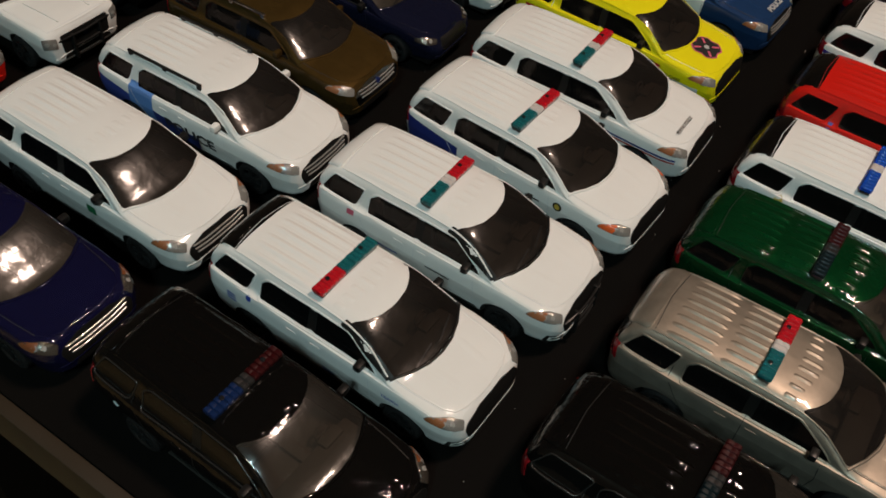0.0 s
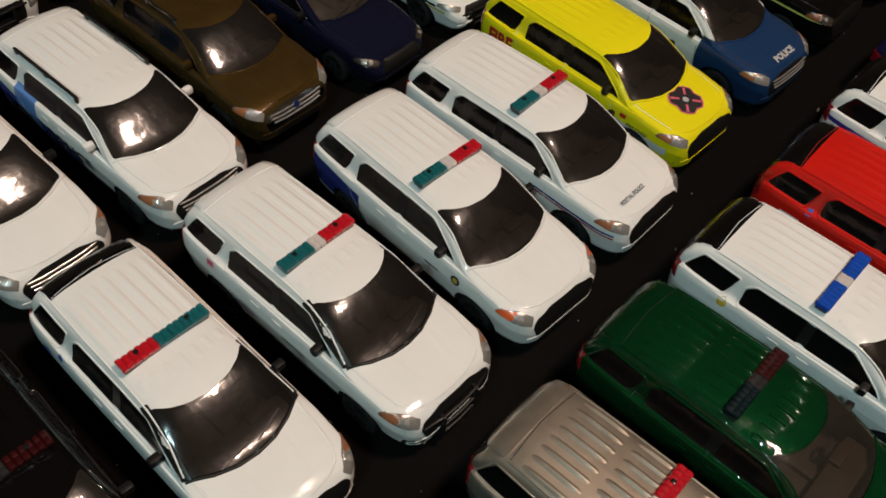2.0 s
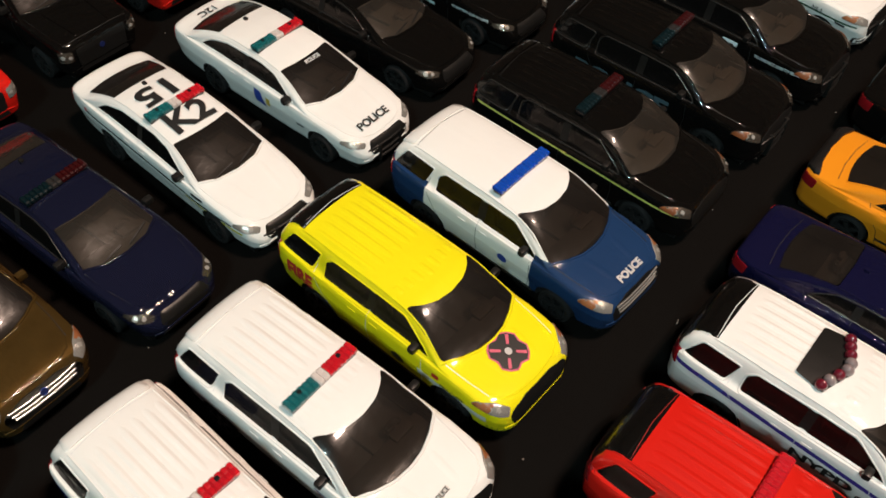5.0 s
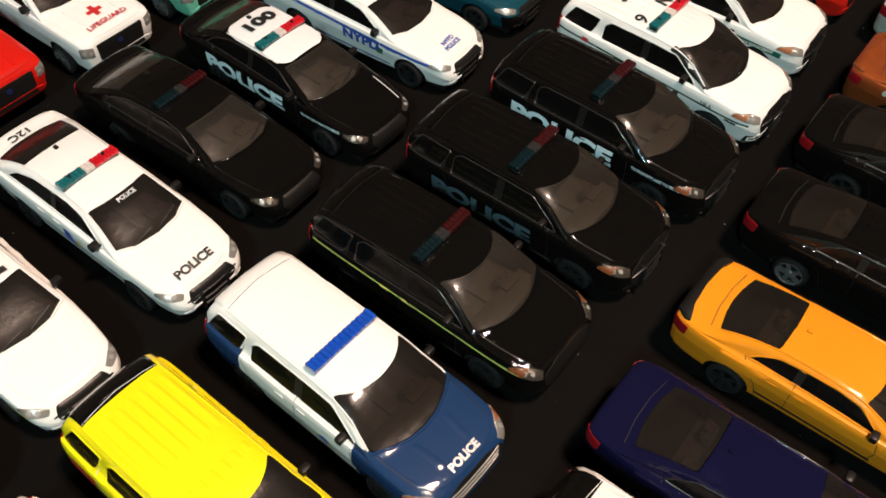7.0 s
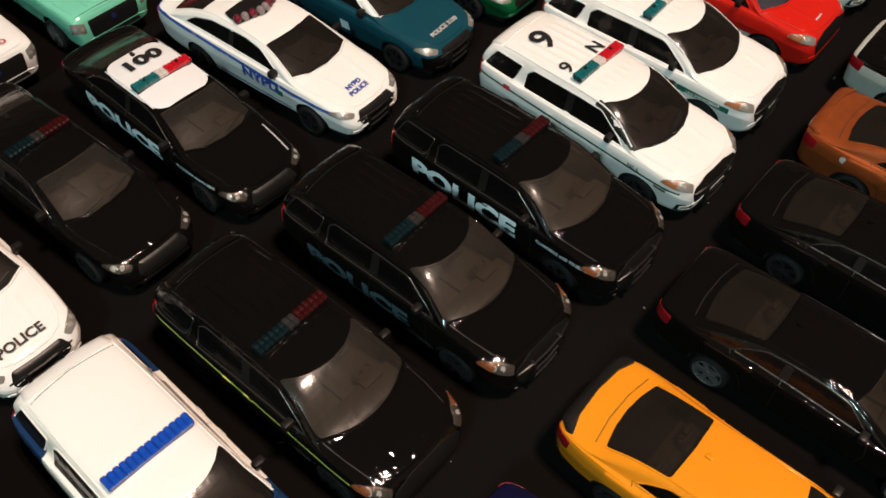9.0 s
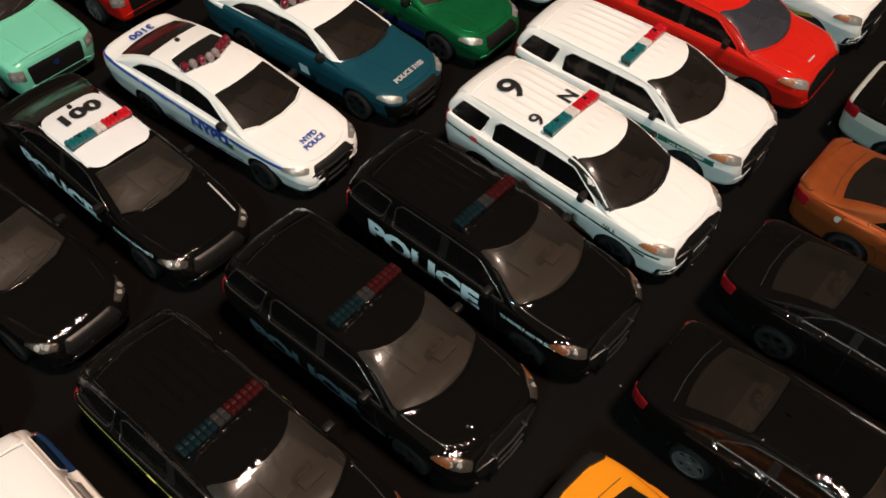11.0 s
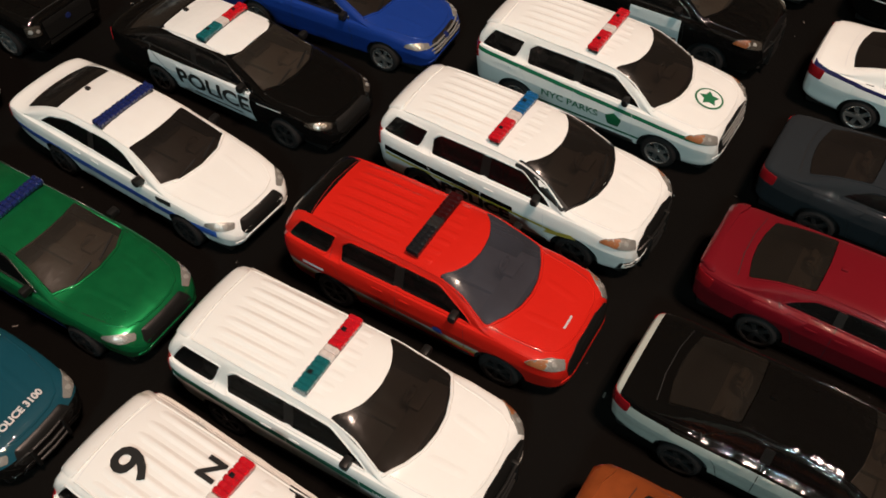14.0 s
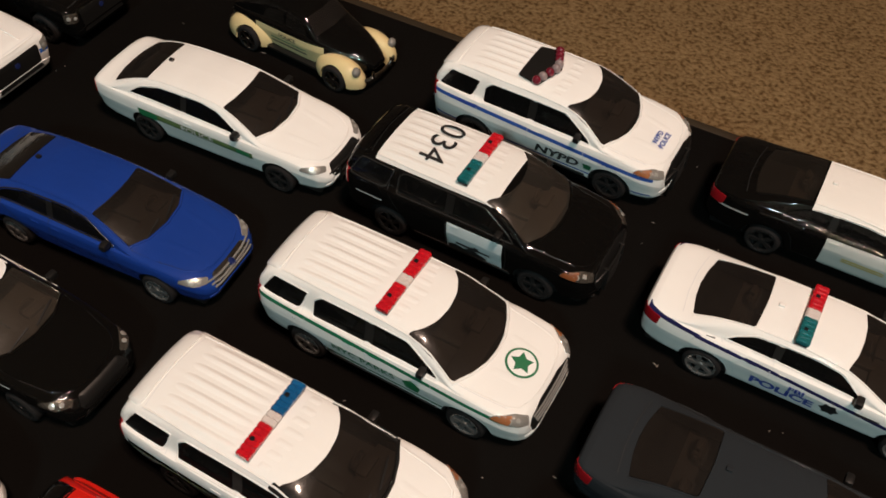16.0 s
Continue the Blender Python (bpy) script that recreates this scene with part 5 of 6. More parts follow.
# ---- paints ----
BL = (0.0034, 0.0031, 0.0029)
REARBLACK = (BL, -39, -29.2, 21.2, 40, 0.0, -11.0)
BLUE, GREEN, YEL, ORANGE = (0.02, 0.06, 0.28), (0.008, 0.12, 0.05), (0.80, 0.70, 0.008), (0.72, 0.25, 0.012)
P_WHITE = paint("white_enamel", WHITE)
P_BLACK = paint("black_enamel", BL, 0.42)
P = {
    "white": P_WHITE, "black": P_BLACK,
    "white_rear": paint("white_enamel_black_rear", WHITE, zones=[REARBLACK]),
    "white_blue_tail": paint("white_enamel_blue_tail", WHITE, zones=[((0.02, 0.03, 0.16), -36, -16, 3, 14.0, -0.12, 8)]),
    "white_blue_side": paint("white_enamel_blue_side", WHITE, zones=[((0.03, 0.05, 0.22), -36, 6, 3, 12.0, -0.16, 8), ((0.10, 0.22, 0.50), -22, -12, 8, 20, 0.0, 12)]),
    "postal": paint("white_enamel_red_line", WHITE, zones=[((0.03, 0.04, 0.18), 12, 40, 14.4, 15.1, -0.05, 12), ((0.40, 0.03, 0.03), 12, 40, 13.4, 14.1, -0.05, 12)]),
    "yellow": paint("yellow_enamel", YEL, zones=[REARBLACK, ((0.7, 0.7, 0.68), 16, 38, 11.2, 14.2, -0.05, 10)]),
    "whiteblue": paint("white_over_blue_enamel", (0.010, 0.034, 0.098), zones=[(WHITE, -36, 23, 20.0, 40, 0.0, -1), (WHITE, -22, 17.6, 3, 40, 0.0, -1)]),
    "stripe_black": paint("black_enamel_yellow_line", BL, 0.42, zones=[((0.55, 0.55, 0.14), -34, 40, 16.0, 16.7, -0.045, 12)]),
    "park": paint("white_enamel_green_lines", WHITE, zones=[((0.01, 0.13, 0.06), -36, 41, 16.2, 17.5, -0.05, 11), ((0.01, 0.13, 0.06), -20, 22, 7.4, 8.2, 0, 12)]),
    "six": paint("white_enamel_thin_green_line", WHITE, zones=[((0.02, 0.07, 0.04), -36, 40, 14.8, 15.5, -0.05, 11)]),
    "law": paint("white_enamel_green_band", WHITE, zones=[((0.012, 0.11, 0.07), -36, 36, 13.8, 15.8, -0.05, 11)]),
    "sheriff": paint("white_enamel_gold_black_band", WHITE, zones=[(BL, -34, 8, 12.6, 14.4, -0.05, 11), ((0.45, 0.36, 0.04), -34, 27, 11.6, 12.6, -0.03, 11)]),
    # door white is darker and cooler than the roof: flank shade put into colour
    "black_white_roof": paint("black_enamel_white_roof_shaded_doors", BL, 0.42, zones=[((0.72, 0.71, 0.68), -27.5, 10.8, 26.2, 40, 0.0, -1), ((0.55, 0.60, 0.60), -1.6, 16.2, 4, 17.2, 0.0, 11)]),
    "cop": paint("white_enamel_blue_line", WHITE, zones=[((0.03, 0.09, 0.36), -36, 40, 15.2, 16.6, -0.05, 11), ((0.03, 0.09, 0.36), -36, 40, 7.2, 7.8, -0.02, 11)]),
    "cop_rear": paint("white_enamel_navy_rear_line", WHITE, zones=[REARBLACK, ((0.05, 0.03, 0.22), -36, 40, 14.4, 15.8, -0.06, 11)]),
    "navy": paint("dark_navy_enamel", (0.005, 0.005, 0.025), 0.42), "midnight": paint("midnight_navy_enamel", (0.006, 0.007, 0.019), 0.42),
    "brown": paint("bronze_metallic_enamel", (0.055, 0.032, 0.009), 0.42, 0.35),
    "silver": paint("silver_metallic_enamel", (0.33, 0.285, 0.23), 0.46, 0.7), "green": paint("green_metallic_enamel", (0.0016, 0.030, 0.0085), 0.45, 0.3),
    "green_bright": paint("bright_green_metallic_enamel", (0.008, 0.165, 0.052), 0.30, 0.6, zones=[((0.02, 0.04, 0.2), -36, 26, 3, 9.5, -0.03, 10)]),
    "red": paint("red_enamel", (0.56, 0.012, 0.007), 0.42), "red_rear": paint("red_enamel_black_rear", (0.56, 0.012, 0.007), 0.42, zones=[REARBLACK]),
    "red_gold": paint("red_enamel_gold_stripe", (0.54, 0.014, 0.008), 0.42, zones=[REARBLACK, ((0.50, 0.45, 0.38), -36, 22, 9.4, 11.0, -0.03, 11), ((0.42, 0.28, 0.06), -36, 22, 8.2, 9.2, -0.03, 11)]),
    "teal_white": paint("teal_enamel_white_top", (0.006, 0.050, 0.072), zones=[(BL, 43.5, 60, 3, 10.6, 0.0, -1), (WHITE, -39, 25.0, 17.4, 40, 0.0, -1), (WHITE, -39, -27, 16.0, 40, 0, -1)]),
    "blue": paint("royal_blue_enamel", (0.009, 0.036, 0.21), 0.42), "taurus_blue_line": paint("white_enamel_broad_blue_line", WHITE, zones=[((0.03, 0.10, 0.42), -39, 44, 9.2, 12.2, -0.02, 10)]),
    "k2": paint("white_enamel_dark_line", WHITE, zones=[(BL, -30, 40, 12.4, 13.2, -0.03, 10), ((0.5, 0.42, 0.05), 20, 44, 11.4, 12.2, -0.03, 10)]),
    "taurus_green": paint("white_enamel_olive_band", WHITE, zones=[((0.10, 0.16, 0.06), -20, 24, 10.8, 13.2, -0.03, 10)]),
    "taurus_white_roof": paint("black_enamel_white_roof_panel", BL, 0.42, zones=[((0.72, 0.72, 0.72), -17.4, 11.8, 23.3, 40, 0.0, -1)]),
    # doors are the roof's white, darkened in the colour for the shaded flank
    "taurus_white_door": paint("black_enamel_white_roof_and_shaded_doors", BL, 0.42, zones=[((0.72, 0.72, 0.70), -16.8, 12.4, 23.2, 40, 0.0, -1), ((0.60, 0.62, 0.62), -20.5, 20.6, 4, 16.2, 0.0, 10)]),
    "orange": paint("orange_yellow_enamel", ORANGE, 0.22), "copper": paint("copper_metallic_enamel", (0.25, 0.058, 0.015), 0.42, 0.3), "maroon": paint("maroon_enamel", (0.14, 0.005, 0.010), 0.42),
    "slate": paint("dark_slate_enamel", (0.020, 0.023, 0.026), 0.4, coat=0.2), "grey_black": paint("black_over_pale_grey_enamel", (0.40, 0.42, 0.38), 0.42, zones=[(BL, -37.2, 60, 15.0, 40, -0.03, -1)]),
    "fbi": paint("white_enamel_navy_line", WHITE, zones=[((0.015, 0.015, 0.07), -38, 46, 13.4, 14.6, -0.09, 10)]),
    # lower white zone: same white as the top, side shade painted in
    "charger_white_roof": paint("black_enamel_white_top_shaded_doors", BL, 0.42, zones=[((0.74, 0.72, 0.68), -10.8, 13.4, 20.6, 40, 0.0, -1), ((0.6, 0.6, 0.56), -3.9, 19, 4, 15.6, 0, 10)]),
    "mint": paint("mint_green_enamel", (0.16, 0.52, 0.36), 0.42), "cream": paint("cream_enamel", (0.62, 0.50, 0.26), 0.42),
}

# ---- column of sport utility models ----
c = make_car("police_suv", "suv", (-1.5, 74.3, -1), "glossy black police suv model with blue and red light bar", P["black"], "br", seam="seam", glass="glass_clear")
print_shape(c, disc(-27, 15.0, 0.9), "ink_pale")
c = make_car("police_suv", "suv", (-4.9, 114.2, -0.6), "white police suv model with black rear roof and red-teal light bar", P["white_rear"], "rt", bar_x=-2.6, black_posts=True)
sign(c, "TRAFFIC", (24, 14.4), 1.5, "ink_blue"); print_shape(c, disc(-21.5, 18.0, 0.9), "ink_blue"); bars(c, (-27.5, 15.0), 3.0, 3, "ink_blue"); bars(c, (4, 8.0), 4, 2, "ink_blue")
c = make_car("police_suv", "suv", (-2.1, 155.0, 0.6), "white police suv model with black push bar and teal-red light bar", P["white"], "tr", bull=True, bar_x=-2.6, black_posts=True)
print_shape(c, [(-25, 16.6), (-22.6, 16.6), (-22.6, 18.4), (-25, 18.4)], "ink_pink"); bars(c, (6, 12.5), 8, 1, "ink"); bars(c, (-12, 11), 9, 1, "ink_blue")
c = make_car("police_suv", "suv", (1.3, 196.5, -2.6), "white police suv model with dark blue tail and orange lamps", P["white_blue_tail"], "tr", signal="amber_bright")
print_shape(c, disc(20.5, 14.5, 1.5), "ink"); print_shape(c, disc(20.5, 14.5, 0.9), "ink_gold", off=0.2); bars(c, (12, 13), 5, 1, "ink")
c = make_car("police_suv", "suv", (-0.2, 235.4, 0.6), "white postal police suv model with thin red fender stripe", P["postal"], "tr")
sign(c, "POSTAL POLICE", (36.6, -3.2), 1.75, "ink", "top", 90, 0.82)
c = make_car("fire_chief_suv", "suv", (-7.1, 276.6, -1.6), "bright yellow fire chief suv model with emblem on the bonnet", P["yellow"], None)
sign(c, "FIRE", (-27.0, 14.4), 6.8, "ink_red", bold=0.05, wide=0.8); sign(c, "FIRE CHIEF", (27.6, 13.2), 1.8, "ink", wide=0.9); sign(c, "9-1-1", (39.4, 7.4), 1.6, "ink", "right")
print_shape(c, [(21.0, 14.6), (23.2, 14.6), (23.2, 16.0), (21.0, 16.0)], "ink_red", off=0.2)
print_shape(c, [(32.2 + r * math.cos(a), r * math.sin(a)) for a, r in ((k * math.tau / 16, 5.6 if k % 4 else 4.6) for k in range(16))], "ink_pink", "top", 0.24, "emblem")
print_shape(c, [(32.2 + r * math.cos(a), r * math.sin(a)) for a, r in ((k * math.tau / 16, 5.15 if k % 4 else 4.1) for k in range(16))], "ink", "top", 0.28, "emblem_field")
for a in (45, 135, 225, 315):
    ca, sa = math.cos(radians(a)), math.sin(radians(a))
    print_shape(c, [(32.2 + 2.0 * ca - 0.35 * sa, 2.0 * sa + 0.35 * ca), (32.2 + 2.0 * ca + 0.35 * sa, 2.0 * sa - 0.35 * ca), (32.2 + 4.8 * ca + 0.45 * sa, 4.8 * sa - 0.45 * ca), (32.2 + 4.8 * ca - 0.45 * sa, 4.8 * sa + 0.45 * ca)], "ink_pink", "top", 0.32, "emblem_ray")
print_shape(c, disc(32.2, 0, 1.0), "ink_silver", "top", 0.32, "emblem_centre"); print_shape(c, disc(9, 10.5, 2.2), "ink", off=0.2)
c = make_car("police_suv", "suv", (-4.6, 320.2, -2.4), "white and blue police suv model with all-blue light bar", P["whiteblue"], "blue", ribs=False, chrome=True, seam="seam")
sign(c, "POLICE", (38.8, 0.6), 2.8, "ink_silver", "top", 90, 1.1, 0.05); print_shape(c, disc(8, 12, 1.7), "ink_blue")
c = make_car("police_suv", "suv", (-6.0, 362.6, 0), "black police suv model with thin yellow side line", P["stripe_black"], "nr", glass="glass_clear", seam="seam", signal=True)
c = make_car("police_suv", "suv", (-5.2, 405.9, 0), "black police suv model with pale side lettering and push bar", P["black"], "nr", glass="glass_clear", seam="seam", bull=True)
# pale lettering, its shade put into the print colour
sign(c, "POLICE", (-7, 11.8), 8.0, "ink_pale_shaded", wide=1.4, bold=0.05)
c = make_car("police_suv", "suv", (-2.6, 447.4, -1), "black police suv model with large pale blue side lettering", P["black"], "nr", glass="glass_clear", seam="seam", bull=True, signal="amber_dim")
sign(c, "POLICE", (-7.5, 13.4), 8.2, "ink_pale", wide=1.45, bold=0.05); sign(c, "TO PROTECT AND TO SERVE", (27.5, 15.2), 1.35, "ink_pale", wide=0.95)
c = make_car("police_suv", "suv", (-5.6, 489.5, -2), "white police suv model with black roof numerals and push bar", P["six"], "tr", bull=True, bar_x=-2.6, black_posts=True)
sign(c, "6", (-22.6, -2.6), 12.6, "ink", "top", -90, 1.05, 0.02); sign(c, "N", (-8.2, 5.4), 6.3, "ink", "top", -90, 1.15, 0.03); sign(c, "6", (-8.8, -8.0), 6.8, "ink", "top", -90, 1.05, 0.015)
sign(c, "N6 6", (24.4, 14.9), 2.0, "ink"); print_shape(c, [(-25.6, 16.0), (-23, 16.0), (-23, 17.6), (-25.6, 17.6)], "ink_red"); print_shape(c, [(32, 12.4), (36, 12.0), (36, 12.8), (32, 13.2)], "ink")
c = make_car("police_suv", "suv", (-7.0, 529.4, 1.4), "white law enforcement suv model with dark green band", P["law"], "tr", bull=True)
sign(c, "LAW ENFORCEMENT", (27.0, 13.4), 1.6, "ink_white", wide=0.8); bars(c, (14, 11), 5, 2, "ink_green")
c = make_car("fire_suv", "suv", (-7.6, 573.4, 1.4), "red fire service suv model with dark rear roof", P["red_gold"], "kr", glass="glass_blue", chrome=False, seam="seam_red")
bars(c, (38.0, -2.0), 4.4, 1, "ink_silver", "top", 90, 0.5); bars(c, (-27, 14.0), 6.5, 1, "ink_white", height=0.9); print_shape(c, disc(10, 11.6, 1.4), "ink_blue")
c = make_car("police_suv", "suv", (-10.0, 617.1, -0.4), "white police suv model with black and gold side band", P["sheriff"], "rb", bull=True, bar_x=-1.6, black_posts=True)
sign(c, "POLICE", (-4, 9.6), 5.4, "ink", wide=1.25, bold=0.05); print_shape(c, [(17.5, 9.5), (27.5, 12.2), (26, 13.4), (19, 11.5)], "ink_gold")
c = make_car("park_suv", "suv", (-4.6, 665.6, -0.6), "white parks department suv model with green lines and leaf emblem", P["park"], "rr", rim="rim", chrome=True, signal=True)
sign(c, "NYC PARKS", (-3.0, 12.0), 3.5, "ink_green", wide=1.05); sign(c, "ENFORCEMENT", (-25.6, 16.6), 1.6, "ink_white", wide=0.8)
print_shape(c, disc(34.0, 0.2, 4.3), "ink_green", "top", 0.22, "emblem_ring"); print_shape(c, disc(34.0, 0.2, 3.7), "ink_white", "top", 0.26, "emblem_field"); print_shape(c, star(34.0, 0.2, 3.1, 1.7, 5, math.pi), "ink_green", "top", 0.30, "leaf_emblem")
print_shape(c, [(10, 9.6), (13.4, 9.6), (14.4, 13.0), (11.7, 14.6), (9.0, 13.0)], "ink_green", off=0.2)
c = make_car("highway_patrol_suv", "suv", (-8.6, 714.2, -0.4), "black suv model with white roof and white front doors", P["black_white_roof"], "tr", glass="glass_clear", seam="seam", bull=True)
sign(c, "034", (-13.0, 0.6), 11.5, "ink", "top", -90, 1.0, 0.0); bars(c, (-28, 14.6), 9, 1, "ink_silver", height=0.5); bars(c, (7, 10), 11, 1, "ink", height=1.0); print_shape(c, [(-1.0, 5.6), (9.5, 5.0), (11.5, 7.6), (9.0, 8.4), (6.2, 10.0), (4.0, 8.2), (1.5, 9.0), (-1.0, 8.0)], "ink"); print_shape(c, star(8, 10.4, 1.6, 0.8, 7), "ink")
c = make_car("police_suv", "suv", (-5.6, 761.8, -1), "white police suv model with blue line and clustered roof beacons", P["cop"], None, bull=True, signal=True)
beacon_row(c, -4); sign(c, "NYPD", (8.4, 10.2), 4.8, "ink", wide=1.2, bold=0.04, shear=0.2); sign(c, "POLICE", (25.6, 14.5), 1.9, "ink_blue"); sign(c, "NYPD\nPOLICE", (36.2, -0.5), 2.3, "ink_blue", "top", 90, 1.0, 0.02)
print_shape(c, [(18.2, 8.9), (20.2, 8.9), (20.8, 11.4), (17.6, 11.4)], "ink_green"); bars(c, (-24, 17.4), 8, 1, "ink_blue", height=1.0)

# ---- column beside it: older sport utilities, then saloons ----
c = make_car("suv", "suv", (-94, 71.3, 1), "dark navy suv model with chrome grille bars", P["navy"], None, glass="glass_clear", seam="seam", chrome=True, signal=True)
c = make_car("suv", "suv", (-93.3, 114.1, 0.5), "plain white suv model with dark windows", P["white"], None, chrome=True, signal=True)
print_shape(c, [(9, 12.5), (12.5, 12.5), (12.5, 15.5), (9, 15.5)], "ink_green")
c = make_car("police_suv", "suv", (-89.6, 155.0, 1.5), "white police suv model with blue side and black roof rails", P["white_blue_side"], None, chrome=True, signal=True, mirrors=P_WHITE)
sign(c, "POLICE", (3, 11.6), 5.4, "ink", wide=1.15, bold=0.04)
for s in (-1, 1):
    bm = bmesh.new()
    box(bm, -24, 6, s * 11.3 - 0.45, s * 11.3 + 0.45, 28.2, 29.0, 0.3)
    for x in (-23, -9, 5):
        box(bm, x - 0.8, x + 0.8, s * 11.3 - 0.35, s * 11.3 + 0.35, 26.6, 28.4, 0.2)
    part("roof_rail", mesh_from("roof_rail", bm), M["trim"], c["root"])
c = make_car("suv", "suv", (-99.6, 194.2, 1.0), "bronze brown suv model with chrome grille and roof rails", P["brown"], None, chrome=True, grille="chrome", seam="seam", mirrors=P["brown"], signal=True)
for s in (-1, 1):
    bm = bmesh.new()
    box(bm, -24, 6, s * 11.3 - 0.45, s * 11.3 + 0.45, 28.2, 29.0, 0.3)
    for x in (-23, -9, 5):
        box(bm, x - 0.8, x + 0.8, s * 11.3 - 0.35, s * 11.3 + 0.35, 26.6, 28.4, 0.2)
    part("roof_rail", mesh_from("roof_rail", bm), M["chrome"], c["root"])
c = make_car("police_saloon", "taurus", (-102, 234.4, 2), "midnight navy police saloon model with clear and red light bar", P["midnight"], "nr", glass="glass_clear", seam="seam")
c = make_car("police_saloon", "taurus", (-102.9, 277.7, -2.5), "white police saloon model with black roof lettering", P["k2"], "tr", bull=True)
sign(c, "15", (-9.0, 0.2), 12.0, "ink", "top", -90, 1.25, 0.03); sign(c, "K2", (6.8, 0), 11.8, "ink", "top", 90, 1.1, 0.03); bars(c, (26, 14.0), 5, 1, "ink", height=1.0); print_shape(c, disc(-29, 14.5, 0.8), "ink_red")
c = make_car("police_saloon", "taurus", (-104, 321.4, -0.4), "white police saloon model with bonnet lettering and push bar", P["white"], "tr", bull=True)
sign(c, "POLICE", (42.4, -0.5), 3.6, "ink", "top", 90, 1.1, 0.03); sign(c, "12C", (-34.4, -1), 4.2, "ink", "top", -90, 1.1); sign(c, "POLICE", (14.8, 1.0), 1.9, "ink_white", "top", 90, 1.0)
print_shape(c, [(3, 9), (8, 8.5), (6, 14), (3, 14.4)], "ink_blue"); print_shape(c, [(8.4, 10), (10.2, 10), (10.2, 13), (8.4, 13)], "ink_gold"); bars(c, (24, 10.5), 3.4, 1, "ink", height=0.9)
c = make_car("police_saloon", "taurus", (-109, 361.4, 2), "black unmarked saloon model with clear and red light bar", P["black"], "nr", glass="glass_clear", seam="seam", chrome=False)
c = make_car("police_saloon", "taurus", (-104.8, 401.9, -1.5), "black police saloon model with white roof and numerals", P["taurus_white_roof"], "tr", glass="glass_clear", seam="seam")
sign(c, "100", (-10.2, 0), 6.8, "ink", "top", 90, 1.35, 0.05); sign(c, "POLICE", (-4.5, 11.4), 7.6, "ink_pale", wide=1.5, bold=0.05); sign(c, "TO PROTECT AND TO SERVE", (31, 13.0), 1.3, "ink_pale", wide=0.95); bars(c, (37, 11.2), 12, 1, "ink_silver", "top", -3, 0.5)
c = make_car("police_saloon", "taurus", (-106.1, 443.4, 3), "white police saloon model with blue line and roof beacons", paint("white_enamel_saloon_blue_line", WHITE, zones=[((0.03, 0.09, 0.36), -39, 44, 14.0, 15.2, -0.05, 10), ((0.03, 0.09, 0.36), -20, 24, 5.6, 6.2, 0, 10)]), None, bull=True)
beacon_row(c, -2); sign(c, "NYPD", (12.0, 11.8), 5.2, "ink_blue", wide=1.2, bold=0.05); sign(c, "POLICE", (25, 13.0), 1.6, "ink_blue"); sign(c, "3100", (-34.2, 0), 4.2, "ink_blue", "top", -90, 1.1, 0.03); sign(c, "NYPD\nPOLICE", (41, -1), 2.3, "ink_blue", "top", 90, 1.05, 0.03)
print_shape(c, [(19, 9.4), (21.4, 9.4), (22, 12), (18.4, 12)], "ink_green")
c = make_car("police_saloon", "taurus", (-106.8, 484.8, 2.5), "teal police saloon model with white roof and roof beacons", P["teal_white"], None, bull=True, seam="seam")
beacon_row(c, -2); sign(c, "POLICE 3100", (42.4, 0), 2.2, "ink_silver", "top", 90, 1.1, 0.04); print_shape(c, [(8, 7), (12, 7), (12, 11), (8, 11)], "ink_pale")
c = make_car("police_saloon", "taurus", (-106, 525.0, 1.2), "metallic green saloon model with dark blue light bar", P["green_bright"], "navy", seam="seam", glass="glass_clear")
c = make_car("police_saloon", "taurus", (-108.5, 568.2, -2), "white police saloon model with broad blue side line", P["taurus_blue_line"], "navy")
bars(c, (26.6, 14.2), 5.4, 1, "ink", height=1.4); print_shape(c, star(14, 11.2, 1.6, 0.8, 5), "ink_blue", off=0.2)
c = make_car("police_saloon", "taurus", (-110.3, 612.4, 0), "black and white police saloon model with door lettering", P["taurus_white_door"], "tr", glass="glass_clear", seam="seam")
sign(c, "POLICE", (5.5, 11.0), 8.2, "ink", wide=1.1, bold=0.03); bars(c, (6, 6.4), 20, 1, "ink", height=0.7); bars(c, (28, 14), 9, 1, "ink_silver", height=0.4)
c = make_car("saloon", "taurus", (-106.5, 656.3, 4), "royal blue saloon model with chrome grille and wheels", P["blue"], None, chrome=True, grille="chrome", rim="rim", seam="seam")
c = make_car("police_saloon", "taurus", (-102.7, 709.7, 2.6), "white police saloon model with olive green side band", P["taurus_green"], None, bull=True)
sign(c, "POLICE", (3, 12.0), 2.6, "ink_silver", wide=1.5); print_shape(c, [(-19, 11), (-13, 11), (-12, 13.4), (-20, 14)], "ink_green"); print_shape(c, [(18, 10.6), (23, 10.4), (23, 12.4), (18, 12.6)], "ink_green")

# ---- column of tail-on models ----
c = make_car("police_suv", "suv", (93.7, 114.8, 0), "black police suv model with clear and red light bar", P["black"], "nr", seam="seam", glass="glass_clear")
c = make_car("police_suv", "suv", (92.5, 156.8, 0.5), "silver metallic police suv model with ribbed roof", P["silver"], "tr", bar_x=-2.6, seam="seam", ribs="strong"); bars(c, (-20, 9), 10, 1, "ink", height=1.0)
c = make_car("police_suv", "suv", (92.1, 195.6, 0), "dark green metallic police suv model with dim light bar", P["green"], "nr", bar_x=-2.6, seam="seam", glass="glass_clear", ribs="strong")
